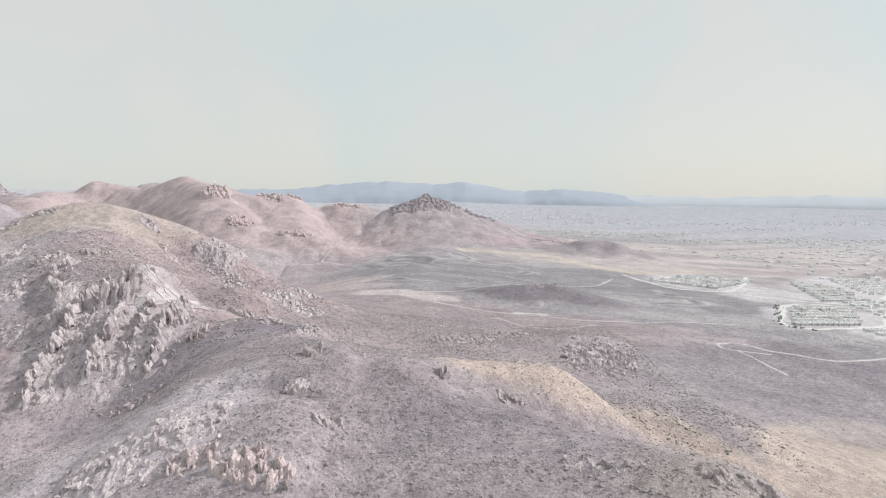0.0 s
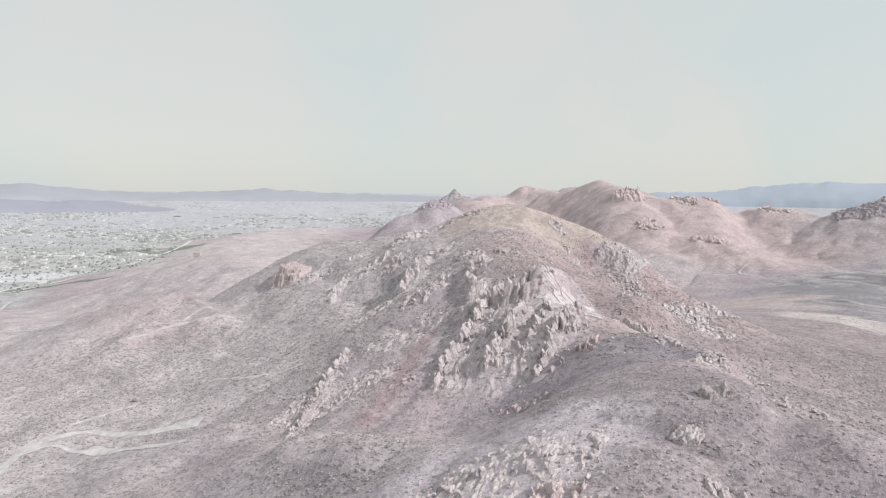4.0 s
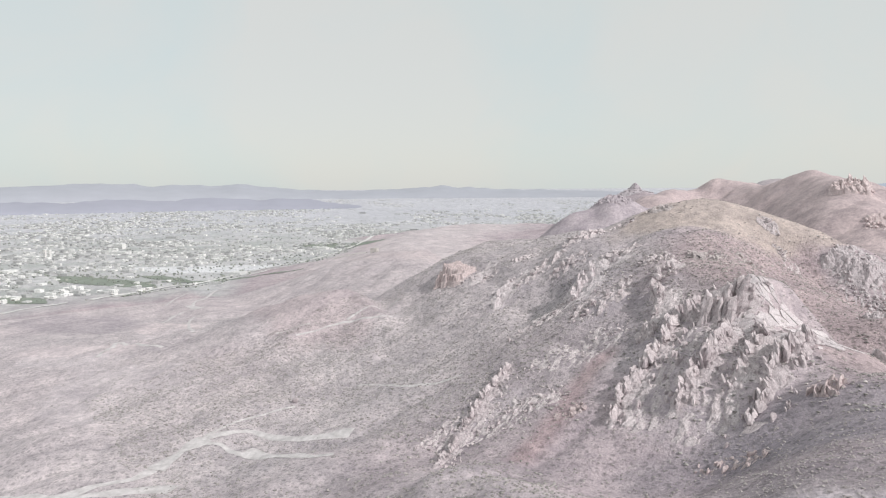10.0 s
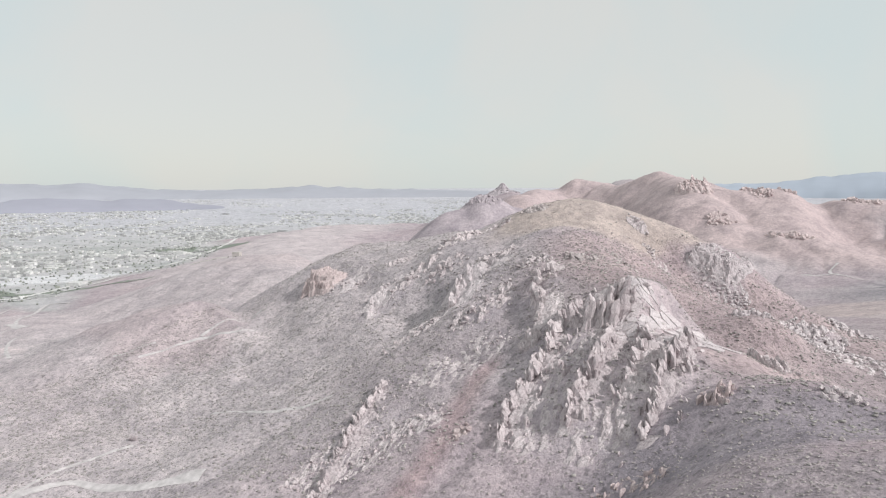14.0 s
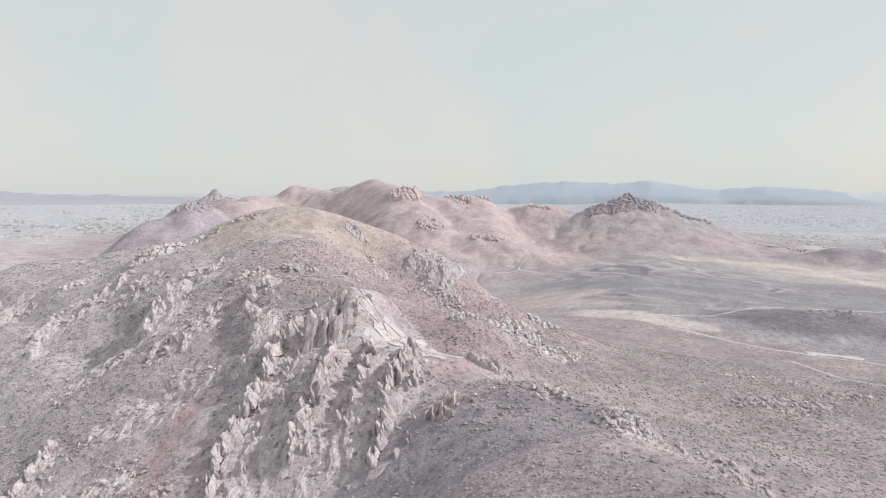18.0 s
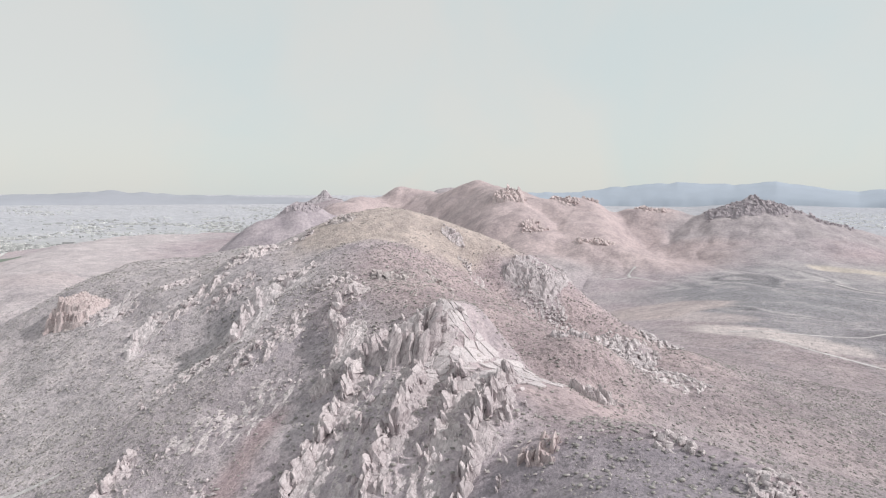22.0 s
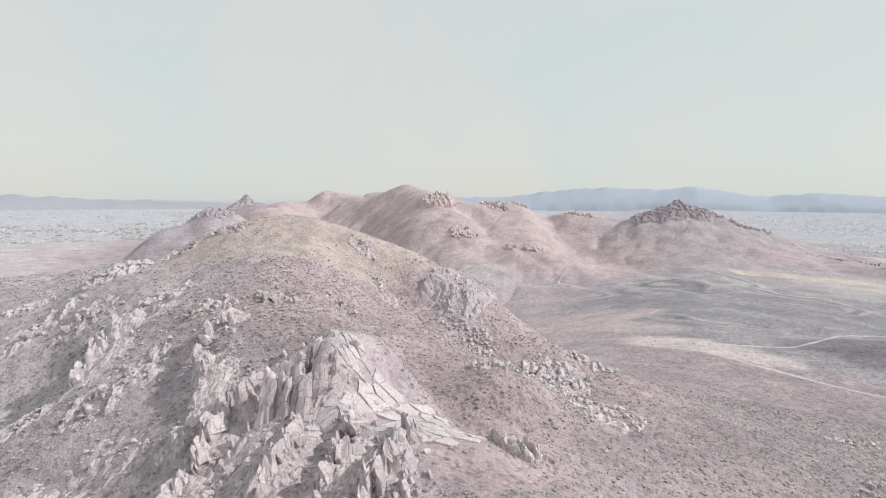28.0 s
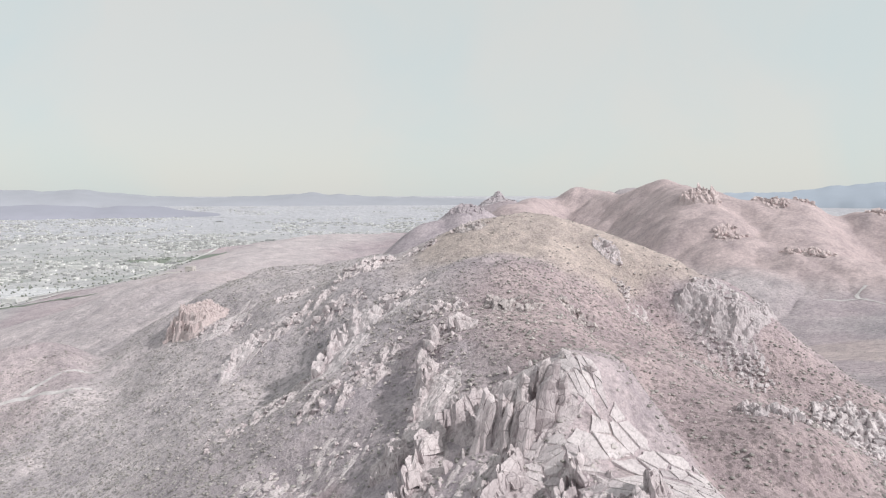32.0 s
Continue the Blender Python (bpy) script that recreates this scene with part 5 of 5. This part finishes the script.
tagged(scatter("small_scrub", bx[~near_], by[~near_], size_[~near_], 0.65, 0, 0.4, M_SCRUB, dice), "low dry tufts dotted over the slopes", "scrub", kind="stuff")
tagged(scatter("ridge_tufts", bx[near_], by[near_], size_[near_], 0.5, 0, 0.4, M_TUFT, dice), "low pale tufts dotted over a rounded ridge", "scrub", kind="stuff")
bx, by = strewn(60000, (-760, 420, 60, 960), lambda x, y: np.where((x > -440) & (x < 130) & (y < 470), 0, scrub_chance(x, y) * smooth(-760, -500, x)), dice)
tagged(scatter("far_scrub", bx, by, 0.25 + 0.45 * dice.uniform(0, 1, len(bx)) ** 2, 0.45, 0, 0.35, M_SCRUB, dice), "grey-green desert scrub over the lower slopes and valley", "scrub", kind="stuff")


def stone_chance(x, y):
    spots = [(-148, 282, 40), (-227, 303, 45), (-120, 375, 50), (-163, 409, 45), (11, 383, 40), (-298, 318, 45), (-51, 255, 40), (-206, 225, 30), (-48, 146, 22), (64, 409, 50), (-192, 333, 45)]
    near = sum(np.exp(-((x - a) ** 2 + (y - b) ** 2) / r**2) for a, b, r in spots)
    return np.clip(0.03 + 0.6 * near, 0, 1) * smooth(-0.35, 0.3, fbm(x, y, 25, 3, 67))


bx, by = strewn(60000, (-420, 110, 100, 460), stone_chance, dice)
tagged(scatter("loose_stones", bx, by, 0.15 + 0.6 * dice.uniform(0, 1, len(bx)) ** 3, 0.7, 0, 0.5, M_STONES, dice), "pale loose stones strewn over the slopes", "stones", kind="stuff")
boulder = new("boulder", ROCKS["boulder", M_ROCK.name][2])
boulder.location, boulder.scale = (-325, 180, z_at(-325, 180) + 1.0), (1.9, 1.7, 1.8)
tagged(boulder, "single whitish boulder beside a dirt track", "boulder")


# ---- houses ----
def box(bm, x0, y0, z0, x1, y1, z1, bevel=0.0):
    made = bmesh.ops.create_cube(bm, size=1)["verts"]
    bmesh.ops.transform(bm, matrix=Matrix.Translation(((x0 + x1) / 2, (y0 + y1) / 2, (z0 + z1) / 2)) @ Matrix.Diagonal((x1 - x0, y1 - y0, z1 - z0, 1)), verts=made)
    if bevel:
        edges = list({e for v in made for e in v.link_edges})
        bmesh.ops.bevel(bm, geom=edges, offset=bevel, segments=1, affect="EDGES")


def boxed(*corners, bevel=0.0):
    bm = bmesh.new()
    box(bm, *corners, bevel=bevel)
    return bm


def house(w, d, h, storeys, label):
    """A flat-roofed house with its parapet, door, windows and water tank."""
    top = new("house")
    tagged(top, label, "house")
    part("body", boxed(-w / 2, -d / 2, -1.5, w / 2, d / 2, h, bevel=0.05), M_WALL, top)
    roof = boxed(-w / 2 + 0.25, -d / 2 + 0.25, h - 0.05, w / 2 - 0.25, d / 2 - 0.25, h + 0.08)
    part("roof", roof, M_ROOF, top)
    for n, c in enumerate(((-w / 2, -d / 2, w / 2, -d / 2 + 0.2), (-w / 2, d / 2 - 0.2, w / 2, d / 2), (-w / 2, -d / 2 + 0.2, -w / 2 + 0.2, d / 2 - 0.2), (w / 2 - 0.2, -d / 2 + 0.2, w / 2, d / 2 - 0.2))):
        part("parapet", boxed(c[0], c[1], h + 0.003, c[2], c[3], h + 0.55), M_WALL, top)
    part("door", boxed(-0.6, -d / 2 - 0.06, 0, 0.5, -d / 2 + 0.05, 2.1), M_DOOR, top)
    for s_ in range(storeys):
        for cx in (-w / 3, w / 3):
            z = 1.0 + 3 * s_
            win = part("window", boxed(cx - 0.5, -d / 2 - 0.05, z, cx + 0.5, -d / 2 + 0.05, z + 1.0), M_DARK, top)
            part("sill", boxed(cx - 0.6, -d / 2 - 0.12, z - 0.1, cx + 0.6, -d / 2 + 0.02, z), M_ROOF, win)
        part("window", boxed(-w / 2 - 0.05, -0.7, 1.0 + 3 * s_, -w / 2 + 0.05, 0.7, 2.2 + 3 * s_), M_DARK, top)
    part("water_tank", boxed(w / 4 - 0.6, d / 4 - 0.6, h + 0.08, w / 4 + 0.6, d / 4 + 0.6, h + 1.5, bevel=0.25), M_ROOF, top, "pale plastic water tank")
    return top


MODELS = [
    house(5.6, 7.5, 2.7, 1, "small white flat-roofed house in a row"),
    house(5.8, 7.5, 5.2, 2, "two-storey white flat-roofed house in a row"),
    house(6.2, 7, 2.8, 1, "low cream flat-roofed house"),
]
used = set()


def settle(model, x, y, turn, group):
    m = pose(x, y, z_at(x, y), 0, 0, turn)
    if model not in used:
        used.add(model)
        model.matrix_basis = m
        return tagged(model, group=group)
    return tagged(copy_thing(model, m), group=group)


# rows of new houses at the foot of the hills
HOMES = np.random.default_rng(8)


def estate(x0, y0, ux, uy, rows, each, gap, street, group, shift=0.0):
    """Rows of houses along (ux, uy), with streets between."""
    ln = math.hypot(ux, uy)
    ux, uy = ux / ln, uy / ln
    turn = math.degrees(math.atan2(uy, ux))
    for r in range(rows):
        for k in range(each):
            if HOMES.uniform() < 0.07:
                continue
            model = MODELS[int(HOMES.choice(3, p=(0.66, 0.12, 0.22)))]
            settle(model, x0 + ux * (gap * k + shift * r) - uy * street * r, y0 + uy * (gap * k + shift * r) + ux * street * r, turn + (180 if r % 2 else 0), group)


estate(328, 556, 0.93, 0.36, 6, 13, 7.2, 17, "houses of the walled estate", 20)
estate(486, 768, 0.88, 0.48, 8, 13, 7.4, 18, "houses of the middle estate", 20)
for n in range(30):
    settle(MODELS[int(HOMES.choice(3))], HOMES.uniform(-1150, -1015), HOMES.uniform(-40, 330), HOMES.uniform(25, 50), "houses at the town's near edge")
trail("road_estate", [(268, 900), (284, 842), (300, 792), (372, 792), (440, 880), (500, 1000)], 7, M_ROAD, "pale road round a housing estate")
trail("road_estate_ring", [(395, 700), (350, 620), (308, 552), (326, 534), (380, 560), (438, 590), (480, 650), (508, 700), (470, 736), (420, 724), (395, 700)], 7, M_ROAD, "pale ring road round a housing estate")
trail("road_estate_north", [(372, 792), (420, 760), (470, 744), (547, 760)], 9, M_ROAD, "pale road between housing estates")
trail("road_estate_main", [(420, 540), (444, 584), (500, 675), (547, 755), (649, 883), (760, 1000), (880, 1116), (1100, 1330), (1500, 1700)], 11, M_ROAD, "pale road between housing estates")
trail("road_plain_far", [(120, 1500), (400, 1480), (900, 1430), (1500, 1400), (2100, 1420)], 10, M_ROAD, "pale road across the plain")
trail("road_plain_edge", [(1000, 900), (1150, 1250), (1280, 1700), (1350, 2200)], 10, M_ROAD, "pale road across the plain")


def blocks(name, x, y, w, d, h, turn, material, label, category):
    """Many plain flat-roofed buildings as one mesh, with parapets that stand up round the roof."""
    far = np.hypot(x + 40, y - 90)
    run = np.maximum(far - 2300, 0)
    k = np.where(far > 2300, far / (2300 + run / np.maximum(1 - run / 2720, 0.02)), 1.0)
    w, d, h = w * k, d * k, h * k
    z = land(x, y)
    rings = []
    for inset, level in ((0.0, -2.0), (0.0, 1.0), (0.6, 1.0), (0.6, 0.86)):
        up = z + (h * level if level > 0 else level)
        for sx, sy in ((-1, -1), (1, -1), (1, 1), (-1, 1)):
            u, v = sx * np.maximum(w / 2 - inset, 0.2), sy * np.maximum(d / 2 - inset, 0.2)
            rings.append(np.stack([x + u * np.cos(turn) - v * np.sin(turn), y + u * np.sin(turn) + v * np.cos(turn), up], -1))
    verts = np.stack(rings, 1)
    f = [(4 * r + a, 4 * r + (a + 1) % 4, 4 * r + 4 + (a + 1) % 4, 4 * r + 4 + a) for r in range(3) for a in range(4)] + [(12, 13, 14, 15)]
    faces = (np.array(f)[None] + (np.arange(len(x)) * 16)[:, None, None]).reshape(-1, 4)
    return tagged(new(name, soup(name, verts.reshape(-1, 3), faces, material)), label, category, kind="stuff")


def rows_of(x0, y0, ux, uy, rows, each, gap, street, shift):
    """The places of houses in rows along (ux, uy)."""
    r, k = (q.ravel() for q in np.meshgrid(np.arange(rows), np.arange(each)))
    a = gap * k + shift * r
    return x0 + ux * a - uy * street * r, y0 + uy * a + ux * street * r


STREETS = [(296, 858, 0.95, -0.3, 9, 13, 7, 15, 8), (470, 606, 0.88, 0.48, 8, 15, 7.5, 17, 16), (640, 900, 0.88, 0.48, 9, 20, 8, 18, 18), (390, 500, 0.9, 0.3, 4, 9, 9, 17, 6)]
ex, ey = (np.concatenate(q) for q in zip(*(rows_of(*row) for row in STREETS)))
et = np.concatenate([np.full(row[4] * row[5], math.atan2(row[3], row[2])) for row in STREETS])
pick = np.random.default_rng(17)
kept = pick.uniform(size=len(ex)) < 0.9
ex, ey, et = ex[kept], ey[kept], et[kept]
n = len(ex)
blocks("estate_houses", ex, ey, pick.uniform(5, 6.4, n), pick.uniform(6.5, 8, n), pick.choice([2.6, 2.7, 5.0], n, p=(0.5, 0.4, 0.1)), et, M_PLAIN, "long rows of small white flat-roofed houses", "houses")


def town(count, box_, keep, turn, dice):
    x, y = strewn(count, box_, keep, dice)
    # line the buildings up along streets
    c, s_ = math.cos(turn), math.sin(turn)
    u, v = x * c + y * s_, y * c - x * s_
    v = np.round(v / 26) * 26 + dice.choice([-7, 7], len(v)) + dice.normal(scale=1.0, size=len(v))
    return u * c - v * s_, u * s_ + v * c


def west_town(x, y):
    far = np.hypot(x + 40, y - 90)
    built = smooth(-0.25, 0.25, fbm(x, y, 380, 3, 101)) * smooth(-0.5, 0.1, fbm(x, y, 90, 2, 107))
    clear = np.maximum(1 - smooth(25, 50, near_line(x, y, [(-1010, 175), (-1063, 285), (-1120, 373), (-1165, 465), (-1350, 700)])), np.maximum(patch(x, y, -1214, 200, 160, 45, 24), 0.8 * patch(x, y, -1270, 420, 180, 55, 52)))
    return built * (1 - clear) * (x < -1020 - 0.1 * (y - 200)) * (far < 4300) * (height(x, y) < 6) * (0.45 + 0.55 * smooth(1200, 2300, far))


TOWN = np.random.default_rng(31)
tx, ty = town(62000, (-4300, -1000, -1400, 3300), west_town, radians(38), TOWN)
n = len(tx)
blocks("town_buildings", tx, ty, TOWN.uniform(6, 15, n), TOWN.uniform(5, 10, n), TOWN.choice([2.6, 2.6, 3.0, 5.0], n), np.full(n, radians(38)), M_CITY, "crowded low pale buildings of a desert town", "buildings")
tx, ty = strewn(200, (-4000, -1050, -900, 2800), lambda x, y: (height(x, y) < 6) * (np.hypot(x, y) < 4000) * 0.7, TOWN)
n = len(tx)
blocks("warehouses", tx, ty, TOWN.uniform(18, 45, n), TOWN.uniform(12, 24, n), TOWN.uniform(4, 7, n), np.full(n, radians(38)), M_CITY, "large pale flat-roofed warehouses in the town", "warehouses")


def east_town(x, y):
    far = np.hypot(x, y)
    built = smooth(-0.1, 0.3, fbm(0.6 * x, 1.4 * y, 420, 3, 111))
    return built * (far < 4300) * (height(x, y) < 45) * np.maximum(smooth(620, 800, x) * (y > 350), smooth(1450, 1900, y) * (x > -300)) * (0.35 + 0.65 * smooth(1300, 2400, far))


tx, ty = town(15000, (-300, 3900, 350, 4200), east_town, radians(28), TOWN)
n = len(tx)
blocks("plain_buildings", tx, ty, TOWN.uniform(7, 16, n), TOWN.uniform(6, 11, n), TOWN.choice([2.2, 2.6, 3.2], n), np.full(n, radians(28)), M_PLAIN, "scattered low pale buildings on the plain", "buildings")


# ---- trees of the town ----
def tree_chance(x, y):
    far = np.hypot(x + 40, y - 90)
    rows = 1 - smooth(8, 18, near_line(x, y, [(-1005, 205), (-1045, 275), (-1098, 360), (-1135, 450), (-1200, 555), (-1300, 680), (-1560, 920)]))
    parks = np.maximum(patch(x, y, -1214, 200, 150, 34, 24), patch(x, y, -1190, 295, 65, 20, 24))
    parks = np.maximum(parks, np.maximum(patch(x, y, -1560, 830, 130, 60, 40), patch(x, y, -1080, 70, 70, 25, 28)))
    spread = 0.4 * smooth(0.0, 0.4, fbm(x, y, 160, 3, 121)) * (far > 1000) + 0.06
    return np.clip(np.maximum(np.maximum(rows, parks * 0.9), spread), 0, 1) * (x < -985) * (height(x, y) < 8) * (far < 4200)


tx, ty = strewn(26000, (-4200, -985, -1000, 3000), tree_chance, TOWN)
near = np.hypot(tx, ty) < 1500
nx2, ny2 = strewn(2600, (-1650, -985, -60, 900), tree_chance, TOWN)
tx, ty = np.r_[tx, nx2], np.r_[ty, ny2]
far = np.hypot(tx + 40, ty - 90)
run = np.maximum(far - 2300, 0)
shrink = np.where(far > 2300, far / (2300 + run / np.maximum(1 - run / 2720, 0.02)), 1.0)
tagged(scatter("town_trees", tx, ty, TOWN.uniform(1.0, 2.4, len(tx)) * shrink, 0.9, 1, 0.3, M_TREE, TOWN, sink=0.1), "grey-green trees among the town's houses", "trees", kind="stuff")
tx, ty = town(12000, (-200, 3200, 420, 3600), lambda x, y: (0.05 + 0.6 * smooth(0.1, 0.5, fbm(0.5 * x + 0.3 * y, 3 * y - 1.4 * x, 160, 3, 63))) * (height(x, y) < 45) * (np.hypot(x, y) < 3900) * ((x > 640) | (y > 1350)), radians(20), TOWN)
hx = np.r_[np.linspace(392, 308, 34), np.linspace(308, 330, 8), np.linspace(150, 300, 60)]
hy = np.r_[np.linspace(704, 548, 34), np.linspace(548, 528, 8), np.linspace(1245, 1290, 60)]
tx, ty = np.r_[tx, hx + TOWN.normal(scale=1.5, size=len(hx))], np.r_[ty, hy + TOWN.normal(scale=3.0, size=len(hy))]
tagged(scatter("plain_trees", tx, ty, TOWN.uniform(0.7, 1.8, len(tx)), 0.8, 0, 0.3, M_TREE, TOWN, sink=0.1), "grey-green trees scattered over the plain", "trees", kind="stuff")


def meadow(name, x, y, rx, ry, turn, label):
    """An irrigated green, lying on the plain."""
    a = np.linspace(0, 2 * math.pi, 41)
    k = np.linspace(0, 1, 6)[:, None] * (1 + 0.2 * fbm(np.cos(a) * 3 + x, np.sin(a) * 3, 1.5, 2, 7))
    c, s_ = math.cos(radians(turn)), math.sin(radians(turn))
    u, v = k * rx * np.cos(a), k * ry * np.sin(a)
    X, Y = x + u * c - v * s_, y + u * s_ + v * c
    me_ = sheet(name, X, Y, land(X, Y) + 0.5)
    me_.flip_normals() if me_.polygons[60].normal.z < 0 else None
    me_.materials.append(M_GREEN)
    return tagged(new(name, me_), label, "green field", kind="structure")


meadow("ground_meadow", -1214, 200, 145, 30, 24, "green irrigated field at the town's edge")
meadow("ground_meadow_small", -1190, 295, 62, 18, 24, "green irrigated strip beside a canal")
meadow("ground_meadow_canal", -1092, 365, 150, 10, 62, "green strip of grass along a canal")
meadow("ground_meadow_edge", -1080, 70, 70, 24, 28, "green irrigated field beside a road")
meadow("ground_meadow_grove", -1560, 830, 130, 60, 40, "dark green grove in the town")

# ---- single buildings ----
keep_ = new("ruined_tower")
keep_.matrix_basis = pose(-939, 581, z_at(-939, 581), 0, 0, 35)
tagged(keep_, "square pale concrete block on the end of a spur", "building")
part("body", boxed(-6, -5, -2, 6, 5, 8, bevel=0.15), M_BLOCK, keep_)
part("parapet", boxed(-6.3, -5.3, 8.003, 6.3, 5.3, 8.9, bevel=0.1), M_BLOCK, keep_)
part("buttress", boxed(6.01, -2, -2, 7.5, 2, 5, bevel=0.1), M_BLOCK, keep_)
part("doorway", boxed(-1, -5.08, 0, 1, -4.9, 2.4), M_DARK, keep_)
terrace = trail("wall_terrace", [(-950, 572), (-975, 555), (-1005, 535)], 5, M_BLOCK, "low pale terrace wall beside a concrete block", 2.5, 0.05)


def slab_block(x, y, w, d, h, turn, label):
    top = new("tower_block")
    top.matrix_basis = pose(x, y, z_at(x, y), 0, 0, turn)
    tagged(top, label, "building")
    part("body", boxed(-w / 2, -d / 2, -2, w / 2, d / 2, h, bevel=0.1), M_WALL, top)
    part("roof", boxed(-w / 2 - 0.3, -d / 2 - 0.3, h + 0.003, w / 2 + 0.3, d / 2 + 0.3, h + 0.8, bevel=0.1), M_ROOF, top)
    for s_ in range(int(h // 3.2)):
        for side in (-1, 1):
            part("window_band", boxed(-w / 2 + 0.8, side * d / 2 - 0.08, 1 + 3.2 * s_, w / 2 - 0.8, side * d / 2 + 0.08, 1.7 + 3.2 * s_), M_DARK, top)
    return top


slab_block(-1725, 148, 5, 5, 22, 38, "pale tower block rising above the town")
slab_block(-1722, 157, 5, 5, 21, 38, "pale tower block rising above the town")
slab_block(-1900, 330, 30, 14, 13, 38, "pale office block rising above the town")
